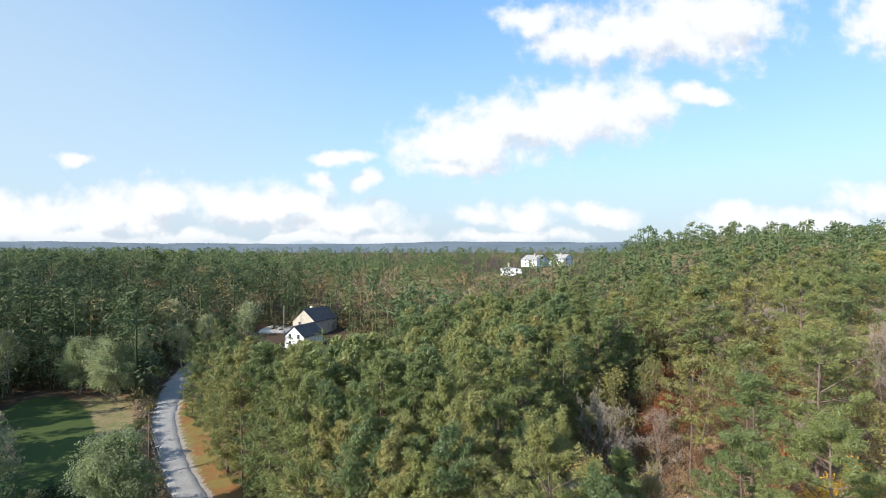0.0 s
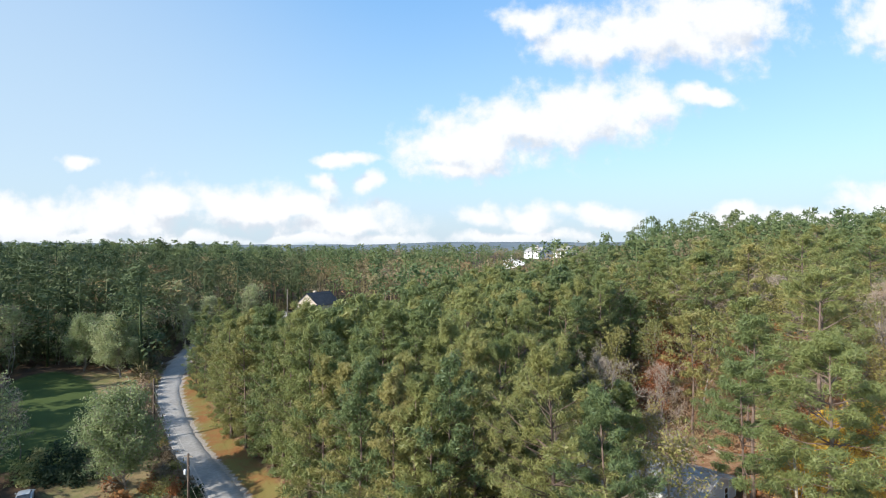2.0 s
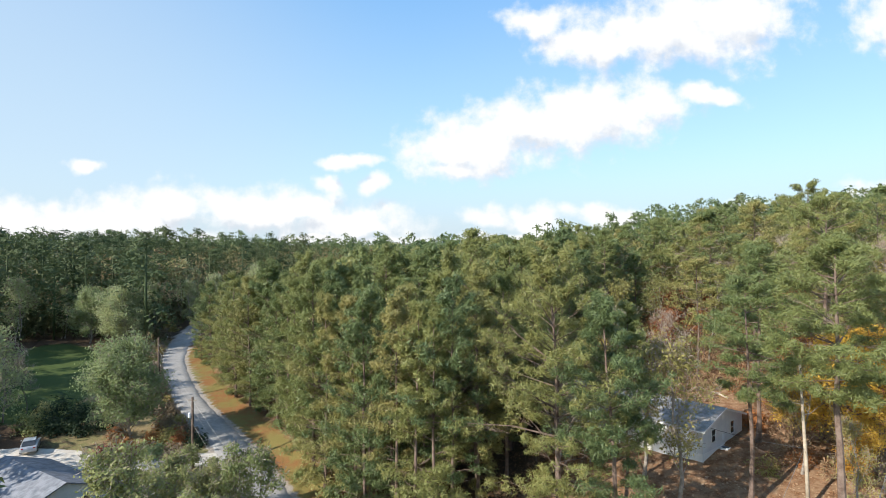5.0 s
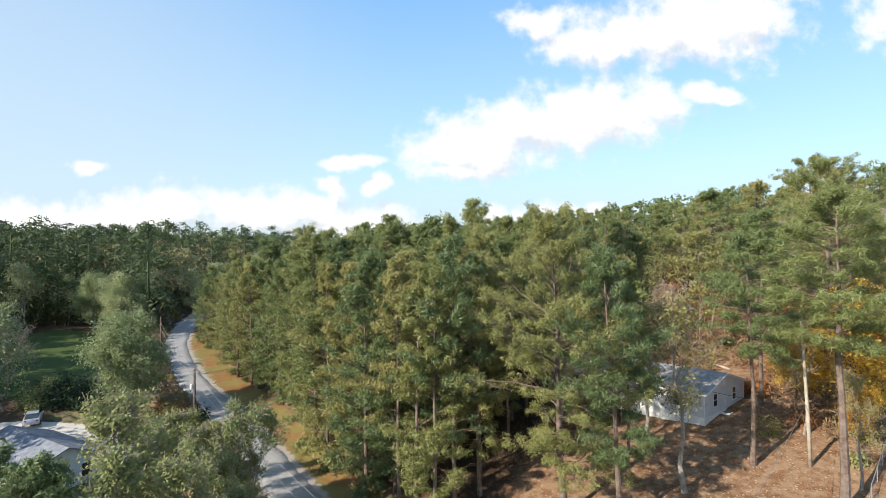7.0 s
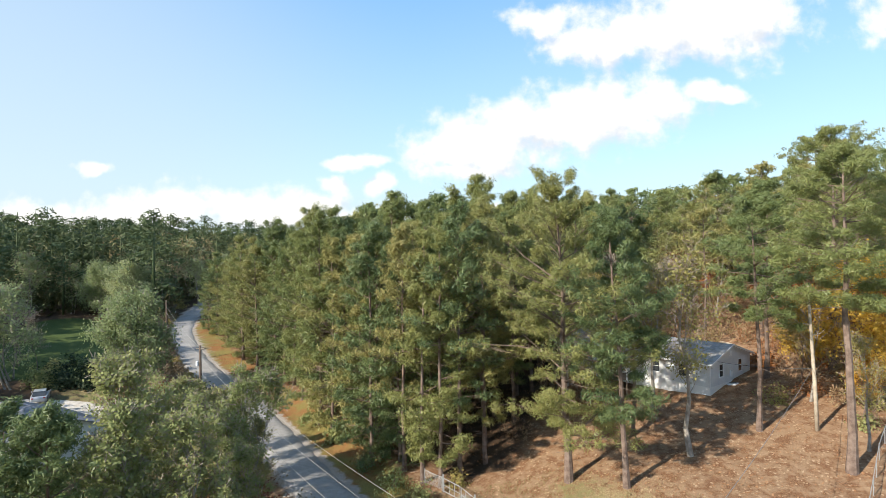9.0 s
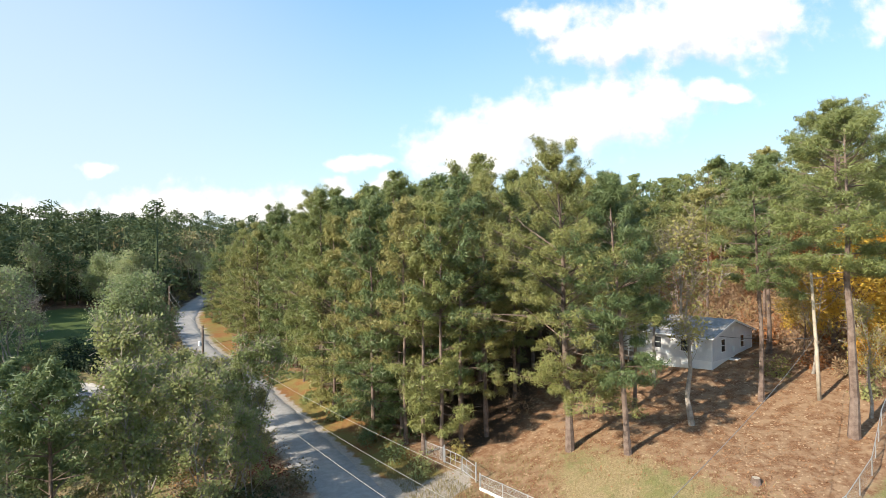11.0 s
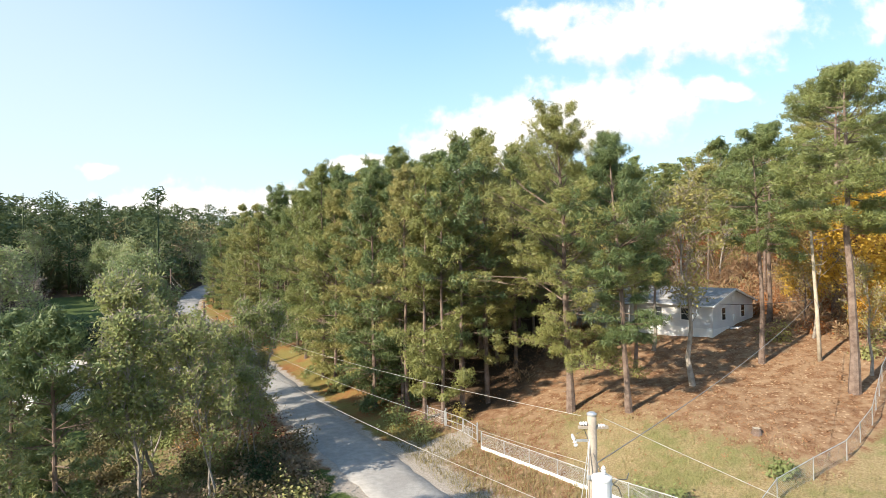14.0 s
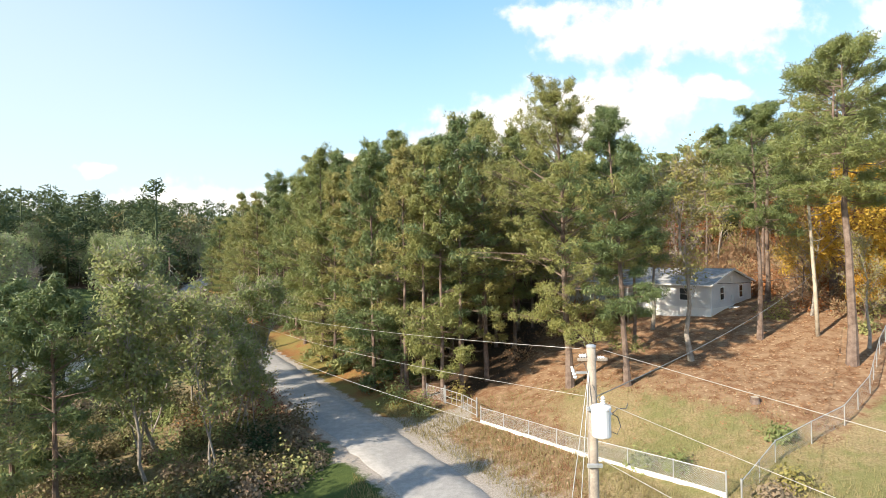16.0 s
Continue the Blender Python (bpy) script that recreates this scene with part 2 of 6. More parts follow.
def tube(path, radii, sides=6, caps=True):
    """Vertices and faces of a closed tapering tube along a path."""
    path = np.asarray(path, float)
    tang = np.gradient(path, axis=0)
    tang /= np.linalg.norm(tang, axis=1)[:, None] + 1e-9
    ref = np.where(np.abs(tang[:, 2:3]) > 0.9, np.array([[1.0, 0, 0]]), np.array([[0, 0, 1.0]]))
    u = np.cross(tang, ref)
    u /= np.linalg.norm(u, axis=1)[:, None] + 1e-9
    w = np.cross(tang, u)
    ang = np.arange(sides) * 2 * np.pi / sides
    ring = path[:, None] + np.asarray(radii, float)[:, None, None] * (np.cos(ang)[None, :, None] * u[:, None] + np.sin(ang)[None, :, None] * w[:, None])
    n = len(path)
    faces = [[i * sides + j, i * sides + (j + 1) % sides, (i + 1) * sides + (j + 1) % sides, (i + 1) * sides + j] for i in range(n - 1) for j in range(sides)]
    if caps:
        faces += [list(range(sides - 1, -1, -1)), [(n - 1) * sides + j for j in range(sides)]]
    return ring.reshape(-1, 3), faces


def joined(pieces):
    verts, faces, n = [], [], 0
    for v, f in pieces:
        verts += np.asarray(v).tolist()
        faces += [[i + n for i in q] for q in f]
        n += len(v)
    return verts, faces


def blades(rng, centers, outward, count, length, width, spread=0.85, rise=0.2, needle=False):
    """Tufts of narrow three-cornered blades: count of them at each center."""
    n = len(centers)
    d = outward[:, None] * 0.55 + rng.normal(0, spread, (n, count, 3)) + np.array([0, 0, rise])
    d /= np.linalg.norm(d, axis=2)[..., None]
    s = np.cross(d, rng.normal(0, 1, (n, count, 3)))
    s /= np.linalg.norm(s, axis=2)[..., None]
    ln = length * rng.uniform(0.6, 1.25, (n, count, 1))
    base = centers[:, None] + d * ln * 0.05
    tip = base + d * ln
    wid = s * width * rng.uniform(0.6, 1.3, (n, count, 1)) / 2
    v = np.stack([base - wid, base + wid, tip] if needle else [base, tip - wid, tip + wid], axis=2).reshape(-1, 3)
    return v, np.arange(len(v)).reshape(-1, 3)


def flakes(rng, centers, count, reach, size, facing=None, loose=0.7):
    """Leaves: count small four-cornered blades strewn round each center, turned towards the light side of their spray."""
    n = len(centers)
    c = np.repeat(centers, count, axis=0) + rng.normal(0, reach, (n * count, 3))
    face = rng.normal(0, 1, c.shape) if facing is None else np.repeat(facing, count, axis=0) + rng.normal(0, loose, c.shape) + np.array([0, 0, 0.35])
    a = np.cross(face, rng.normal(0, 1, c.shape))
    a /= np.linalg.norm(a, axis=1)[:, None]
    b = np.cross(face, a)
    b /= np.linalg.norm(b, axis=1)[:, None]
    sz = size * rng.uniform(0.6, 1.4, (len(c), 1))
    v = np.stack([c - a * sz * 0.6, c + b * sz * 0.36, c + a * sz * 0.6, c - b * sz * 0.36], axis=1).reshape(-1, 3)
    return v, np.arange(len(v)).reshape(-1, 4)


def puffs(rng, centers, radii, count, length, width, flat=0.62, loose=0.45, rise=0.3, jut=0.45):
    """Bushy clumps of needles: count blades lie round each center like scales, their tips jutting out."""
    n = len(centers)
    d = rng.normal(0, 1, (n, count, 3)) + np.array([0, 0, 0.1])
    d /= np.linalg.norm(d, axis=2)[..., None]
    r = np.asarray(radii, float).reshape(-1, 1, 1) * rng.uniform(0.55, 1.05, (n, count, 1))
    p = np.asarray(centers)[:, None] + d * r * np.array([1, 1, flat])
    face = d + rng.normal(0, loose, d.shape) + np.array([0, 0, rise])
    face /= np.linalg.norm(face, axis=2)[..., None]
    side_way = np.cross(face, rng.normal(0, 1, d.shape))
    side_way /= np.linalg.norm(side_way, axis=2)[..., None]
    axis = np.cross(side_way, face) + d * jut
    axis /= np.linalg.norm(axis, axis=2)[..., None]
    ln = length * rng.uniform(0.6, 1.3, (n, count, 1))
    w = side_way * width * rng.uniform(0.65, 1.3, (n, count, 1)) / 2
    v = np.stack([p - axis * ln * 0.4 - w, p - axis * ln * 0.4 + w, p + axis * ln * 0.6], axis=2).reshape(-1, 3)
    return v, np.arange(len(v)).reshape(-1, 3)


# ---- trees, each built at the origin with its parts ----
def pine_shape(seed, height, crown=0.5, reach=3.0, whorls=14, tuft=18, length=0.36, width=0.14, radius=0.2, wild=0.25, flat=False, subs=3, puff=0.5):
    """A pine: straight stem, whorls of boughs, each bough set with bushy clumps of needles."""
    rng = np.random.default_rng(seed)
    tz = np.linspace(0, 1, 9)
    bend = np.cumsum(rng.normal(0, 0.05, (9, 2)), axis=0) * (height / 18)
    trunk = np.column_stack([bend - bend[0], tz * height])
    rad = radius * (1.05 - 0.93 * tz ** 1.15)
    rad[0] *= 1.35

    def stem(z):
        return np.array([np.interp(z, trunk[:, 2], trunk[:, i]) for i in range(3)])

    limbs, spots, sizes = [], [], []
    for i in range(whorls):
        rel = (i + rng.uniform(-0.3, 0.3)) / (whorls - 1)
        rel = min(max(rel, 0.0), 1.0)
        z = height * (crown + (1 - crown) * 0.97 * rel)
        low = 0.62 + 0.38 * min(1.0, rel / 0.3)
        size = reach * low * max(0.16, 1 - max(0.0, (rel - 0.3) / 0.72) ** (2.4 if flat else 1.6)) ** 0.7
        for j in range(rng.integers(3, 6)):
            az = rng.uniform(0, 2 * math.pi)
            ln = size * rng.uniform(1 - wild * 1.6, 1 + wild)
            el = radians(-10 + (38 if flat else 58) * rel + rng.uniform(-12, 12))
            d = np.array([math.cos(az) * math.cos(el), math.sin(az) * math.cos(el), math.sin(el)])
            s = np.linspace(0, 1, 5)[:, None]
            pts = stem(z) + d * ln * s + np.array([0, 0, 0.16 * ln]) * s ** 2 + np.cumsum(rng.normal(0, 0.035 * ln, (5, 3)), axis=0) * (s > 0)
            limbs.append(tube(pts[[0, 2, 4]], np.linspace(max(0.014, 0.012 * ln + 0.008), 0.008, 3), 3, False))
            spots.append(pts[-1])
            sizes.append(puff * rng.uniform(0.75, 1.15))
            for n in range(subs):
                f = rng.uniform(0.42, 0.98)
                p0 = pts[0] + (pts[-1] - pts[0]) * f + np.array([0, 0, 0.16 * ln * f * (f - 1)])
                sd = d + np.array([-d[1], d[0], 0]) * rng.choice([-1, 1]) * rng.uniform(0.5, 1.2) + np.array([0, 0, rng.uniform(0, 0.45)])
                sd /= np.linalg.norm(sd)
                p1 = p0 + sd * ln * rng.uniform(0.16, 0.42)
                limbs.append(tube([p0, p1], [0.014, 0.008], 3, False))
                spots.append(p1)
                sizes.append(puff * rng.uniform(0.6, 1.15))
    for n in range(3):
        spots.append(stem(height * (0.965 + 0.014 * n)) + rng.normal(0, 0.08, 3))
        sizes.append(puff * (0.7 - 0.12 * n))
    dead = []
    for n in range(6):
        z = height * crown * rng.uniform(0.45, 1.0)
        az = rng.uniform(0, 6.28)
        p = stem(z)
        dead.append(tube([p, p + np.array([math.cos(az), math.sin(az), -0.1]) * rng.uniform(0.4, 1.5)], [0.025, 0.008], 3))
    leaf = puffs(rng, np.array(spots), sizes, tuft, length, width, 0.85, 0.5, 0.05, 0.6)
    return joined([tube(trunk, rad, 8)] + limbs + dead), leaf


def broad_shape(seed, height, reach=4.0, first=0.25, forks=5, levels=3, leaves=10, leaf=0.2, spray=0.45, radius=0.16, stems=1, twigs=0, upright=0.5):
    """A hardwood: stem, forking limbs, fine twigs and leaves at their ends."""
    rng = np.random.default_rng(seed)
    wood, limbs, ends = [], [], []
    for s in range(stems):
        lean = rng.normal(0, 0.05 + 0.10 * (stems > 1), 2)
        n = 7
        zz = np.linspace(0, 1, n)
        h = height * rng.uniform(0.82, 1.0)
        base = rng.normal(0, 0.35, 2) * (stems > 1)
        path = np.column_stack([base[0] + lean[0] * zz * h + np.cumsum(rng.normal(0, 0.018 * h, n)) * (zz > 0), base[1] + lean[1] * zz * h + np.cumsum(rng.normal(0, 0.018 * h, n)) * (zz > 0), zz * h * 0.94])
        rr = radius / math.sqrt(stems) * (1.05 - 0.92 * zz)
        rr[0] *= 1.25
        wood.append(tube(path, rr, 7))
        grow = []
        count = max(5, int(forks * 3 / stems))
        for i in range(count):
            f = first + (0.98 - first) * (i + rng.uniform(0, 1)) / count
            p = np.array([np.interp(f, zz, path[:, j]) for j in range(3)])
            az = rng.uniform(0, 6.283)
            el = radians(15 + 55 * upright + rng.uniform(-15, 20) + 20 * f)
            rel = (f - first) / (1 - first)
            ln = reach * (0.45 + 0.75 * math.sin(math.pi * min(1.0, 0.22 + 0.72 * rel))) * rng.uniform(0.7, 1.1)
            grow.append((p, np.array([math.cos(az) * math.cos(el), math.sin(az) * math.cos(el), math.sin(el)]), ln, 1))
        grow.append((path[-1], np.array([0, 0, 1.0]), reach * 0.4, 1))
        while grow:
            p, d, ln, lev = grow.pop()
            bendv = rng.normal(0, 0.12, 3)
            mid = p + d * ln * 0.5 + bendv * ln * 0.3
            tip = p + d * ln + np.array([0, 0, 0.08 * ln])
            r0 = max(0.011, 0.013 * ln) * (1.1 if lev == 1 else 0.8)
            limbs.append(tube([p, mid, tip], [r0, r0 * 0.7, r0 * 0.35], 3, False))
            ends.append((tip, d, ln))
            if lev < levels:
                for c in range(3 if lev == 1 else 2):
                    f = rng.uniform(0.35, 0.95)
                    q = p + (tip - p) * f
                    nd = d + rng.normal(0, 0.55, 3) + np.array([0, 0, 0.15])
                    nd /= np.linalg.norm(nd)
                    grow.append((q, nd, ln * rng.uniform(0.4, 0.62), lev + 1))
            else:
                ends.append((mid, d, ln))
    pts = np.array([e[0] for e in ends])
    dirs = np.array([e[1] for e in ends])
    fine = blades(rng, pts, dirs, twigs, 0.75, 0.045, 0.6, 0.3) if twigs else None
    leafmesh = flakes(rng, pts, leaves, spray, leaf, dirs, 1.1) if leaves else None
    return joined(wood + limbs), leafmesh, fine


def tree_thing(name, shape, bark, leafmat, label, category="tree", twigmat=None, group=""):
    """Trunk with its limbs, crown of leaves or needles, spray of fine twigs."""
    root = new(name)
    mesh_object("trunk", *shape[0], bark, root)
    if shape[1] is not None:
        mesh_object("crown", *shape[1], leafmat, root)
    if len(shape) > 2 and shape[2] is not None:
        mesh_object("twig_spray", *shape[2], twigmat or M_TWIG, root)
    return tagged(root, label, category, group)


def bush_shape(seed, height, reach, count=60, leaf=0.2, per=8, stems=7):
    """A bush: stems from one root, leaves over a rough dome."""
    rng = np.random.default_rng(seed)
    d = rng.normal(0, 1, (count, 3))
    d[:, 2] = np.abs(d[:, 2])
    d /= np.linalg.norm(d, axis=1)[:, None]
    lump = 0.75 + 0.25 * np.sin(d[:, 0] * 4 + seed) * np.sin(d[:, 1] * 5)
    c = d * (rng.uniform(0.5, 1.0, count) * lump)[:, None] * np.array([reach, reach, height])
    wood = [tube([(0, 0, 0), c[i] * 0.5 + np.array([0, 0, 0.1]), c[i]], [0.03, 0.02, 0.008], 3) for i in range(stems)]
    return joined(wood), flakes(rng, c, per, 0.20 * reach ** 0.5, leaf, d, 0.55)


# ---- the lie of the land ----
LAND = np.array([
    (10, 10, 0), (-1, 28.5, 0), (-8, 39, 0.05), (-20, 58, 0.6), (-31, 72, 1.6), (-43, 87, 2.8), (-56, 108, 4.1), (-66, 132, 5.4),
    (7.6, 31.3, 0.9), (12.5, 25.5, 1.3), (21, 29.7, 3.0), (27, 37.5, 4.7), (18, 33.4, 3.4), (12, 39, 3.1), (18, 42, 4.2), (24, 51, 6.4), (3, 42, 1.0), (33, 63, 8.0),
    (-52, 67, 2.0), (-58, 82, 3.6), (-80, 118, 5.5), (-44, 50, 0.0), (-18, 26, -1.2), (20, 90, 8.0), (60, 60, 13.5), (118, 280, 31), (-41, 170, 9.0), (0, 250, 13), (-150, 260, 18),
], float)
LAND2 = np.array([(60, 340, 28.5), (50, 312, 20), (90, 430, 12), (20, 400, 10), (200, 330, 30), (300, 300, 34), (-300, 250, 17), (300, 0, 14), (-300, 0, -2), (0, -200, -2), (70, 20, 9), (0, 600, 18)], float)
PINS = np.vstack([LAND, LAND2])


def ker(d):
    return np.sqrt(d * d + 64.0)


_d = np.linalg.norm(PINS[:, None, :2] - PINS[None, :, :2], axis=2)
_A = np.zeros((len(PINS) + 3, len(PINS) + 3))
_A[:-3, :-3] = ker(_d)
_A[:-3, -3] = _A[-3, :-3] = 1
_A[:-3, -2] = _A[-2, :-3] = PINS[:, 0] / 100
_A[:-3, -1] = _A[-1, :-3] = PINS[:, 1] / 100
WEIGHTS = np.linalg.solve(_A, np.concatenate([PINS[:, 2], np.zeros(3)]))

ROAD = np.array([(62, -80), (38, -40), (15.8, 0), (7.7, 14), (-0.4, 28.5), (-5.4, 36.5), (-13.2, 48.2), (-20.2, 58.8), (-29, 71), (-42.3, 86.5), (-54.7, 106.5), (-60.5, 119), (-66, 134), (-69, 150), (-68, 170)], float)


def resample(line, step):
    line = np.asarray(line, float)
    for n in range(3):   # corner cutting
        a, b = line[:-1], line[1:]
        line = np.vstack([line[:1], np.column_stack([a * 0.75 + b * 0.25, a * 0.25 + b * 0.75]).reshape(-1, line.shape[1]), line[-1:]])
    s = np.concatenate([[0], np.cumsum(np.linalg.norm(np.diff(line[:, :2], axis=0), axis=1))])
    t = np.linspace(0, s[-1], int(s[-1] / step) + 1)
    return np.column_stack([np.interp(t, s, line[:, i]) for i in range(line.shape[1])])


ROAD_FINE = resample(ROAD, 1.0)


def raw(x, y):
    x, y = np.asarray(x, float), np.asarray(y, float)
    h = WEIGHTS[-3] + WEIGHTS[-2] * x / 100 + WEIGHTS[-1] * y / 100
    if x.size < 20000:
        h = h + ker(np.hypot(x[..., None] - PINS[:, 0], y[..., None] - PINS[:, 1])) @ WEIGHTS[:-3]
    else:
        for p, w in zip(PINS, WEIGHTS[:-3]):
            h = h + w * ker(np.hypot(x - p[0], y - p[1]))
    far = np.clip((np.hypot(x, y) - 450) / 300, 0, 1)
    return h * (1 - far) + 20 * far


ROAD_Z = np.convolve(np.pad(raw(ROAD_FINE[:, 0], ROAD_FINE[:, 1]), 6, mode="edge"), np.ones(13) / 13, "valid")


def road_gap(x, y):
    """Distance to the road's middle line, and its height there."""
    x, y = np.atleast_1d(np.asarray(x, float)), np.atleast_1d(np.asarray(y, float))
    best, bz = np.empty(x.shape), np.empty(x.shape)
    for i in range(0, len(x), 4000):
        part_x, part_y = x[i:i + 4000, None], y[i:i + 4000, None]
        d = (part_x - ROAD_FINE[None, ::2, 0]) ** 2 + (part_y - ROAD_FINE[None, ::2, 1]) ** 2
        k = np.argmin(d, axis=1)
        best[i:i + 4000], bz[i:i + 4000] = np.sqrt(d[np.arange(len(k)), k]), ROAD_Z[::2][k]
    return best, bz


def land(x, y):
    """Height of the ground, with the road bed cut in."""
    x, y = np.atleast_1d(np.asarray(x, float)), np.atleast_1d(np.asarray(y, float))
    d, z = road_gap(x, y)
    w = np.clip((d - 3.2) / 4.0, 0, 1)
    w = w * w * (3 - 2 * w)
    return z * (1 - w) + raw(x, y) * w - 0.05 * (1 - w)


def ground_z(x, y):
    return float(land(x, y)[0])


def stretch(lo, hi, step, far, growth=1.13):
    mid = list(np.arange(lo, hi + 0.01, step))
    a, b, s = [lo], [hi], step
    while b[-1] < far:
        s = min(s * growth, 220)
        b.append(b[-1] + s)
        a.append(a[-1] - s)
    return np.array(a[:0:-1] + mid + b[1:])


def mask(field, lo, hi):
    return np.clip((field - lo) / (hi - lo), 0, 1)


def side(x, y, ax, ay, bx, by):
    """Signed distance to the line from a to b, positive on its right-hand side."""
    return ((x - ax) * (by - ay) - (y - ay) * (bx - ax)) / math.hypot(bx - ax, by - ay)


def make_ground():
    xs, ys = stretch(-75, 60, 0.9, 4300), stretch(12, 100, 0.9, 4300)
    X, Y = np.meshgrid(xs, ys)
    x, y = X.ravel(), Y.ravel()
    z = land(x, y)
    rng = np.random.default_rng(3)
    near = (np.abs(x) < 90) & (y > 5) & (y < 120)
    gap, _ = road_gap(x, y)
    z = z + np.where(near & (gap > 2.6), rng.normal(0, 0.035, len(x)), 0)
    nx = len(xs)
    i = np.arange(len(x)).reshape(len(ys), nx)
    faces = np.stack([i[:-1, :-1], i[:-1, 1:], i[1:, 1:], i[1:, :-1]], axis=-1).reshape(-1, 4)
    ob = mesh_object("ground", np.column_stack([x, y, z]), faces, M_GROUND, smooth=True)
    # where grass, bare gravel and lawn grow
    front = side(x, y, 1.6, 39, 12.4, 25.6)        # inside the yard's front fence: negative
    up = side(x, y, 12.4, 25.6, 29, 37.5)
    yard = mask(-front, 11.5, 4.0)
    grass = yard * mask(x, 4.0, 10.0) * (y < 60) * (y > 10)
    grass = np.maximum(grass, mask(up, 0.5, 3.0) * (x < 80) * (y < 50))
    left = (side(x, y, -0.8, 28.4, -20.2, 58.8) < 0)
    grass = np.maximum(grass, left * mask(gap, 16.0, 9.0) * (y < 34))
    grass = np.maximum(grass, left * mask(gap, 26, 12) * (y > 52) * (y < 125) * 0.85)
    grass = np.maximum(grass, left * (x > -60) * (y > 30) * (y < 62) * (gap > 8) * 0.6)
    lawn = mask(np.hypot((x + 74 + 0.55 * (y - 98)) / 11, (y - 98) / 24), 1.12, 0.92)
    lawn = np.maximum(lawn, mask(np.hypot((x + 34) / 6, (y - 50) / 8), 1.1, 0.85))
    lawn = np.maximum(lawn, left * mask(gap, 13.0, 8.5) * (y < 37))
    gravel = mask(gap, 5.2, 3.2) * (side(x, y, -0.8, 28.4, -5.6, 36.3) > 0) * (y < 42) + mask(gap, 3.4, 2.6) * 0.8
    gravel = np.maximum(gravel, (side(x, y, -0.8, 28.4, -5.6, 36.3) > 0) * (front > 0) * mask(gap, 9, 5) * (y < 42) * 0.42)
    yardpad = mask(np.hypot((x + 50) / 9.5, (y - 62.5) / 5.0), 1.08, 0.95)
    yardpad = np.maximum(yardpad, mask(np.hypot((x + 40) / 9.0, (y - 63.0) / 2.6), 1.1, 0.9))
    yardpad = np.maximum(yardpad, mask(np.abs(side(x, y, -40, 63.0, -26, 66.5)), 2.2, 1.7) * (x < -25) * (x > -42))
    gravel = np.maximum(gravel, mask(np.abs(side(x, y, -3.2, 38.5, 3.4, 43.5)), 1.9, 1.2) * (x < 1.2) * (x > -8))
    yardpad = np.maximum(yardpad, mask(np.hypot((x + 57) / 8, (y - 192) / 7), 1.1, 0.9))
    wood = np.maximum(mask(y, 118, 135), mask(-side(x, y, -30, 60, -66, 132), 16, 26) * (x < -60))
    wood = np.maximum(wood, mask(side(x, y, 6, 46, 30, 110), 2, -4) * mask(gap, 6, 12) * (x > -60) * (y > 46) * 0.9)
    straw = mask(gap, 8.5, 5.0) * (side(x, y, -0.8, 28.4, -20.2, 58.8) > -12) * (y > 40) * (y < 125) * mask(gap, 1.6, 2.2) * (1 - left * (gap > 3))
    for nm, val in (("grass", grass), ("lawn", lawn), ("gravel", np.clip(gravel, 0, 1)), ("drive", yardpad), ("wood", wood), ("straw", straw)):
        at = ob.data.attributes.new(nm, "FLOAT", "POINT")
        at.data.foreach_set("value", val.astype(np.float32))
    return tagged(ob, "leaf-strewn ground with grass, lawn and gravel patches", "ground", kind="structure")


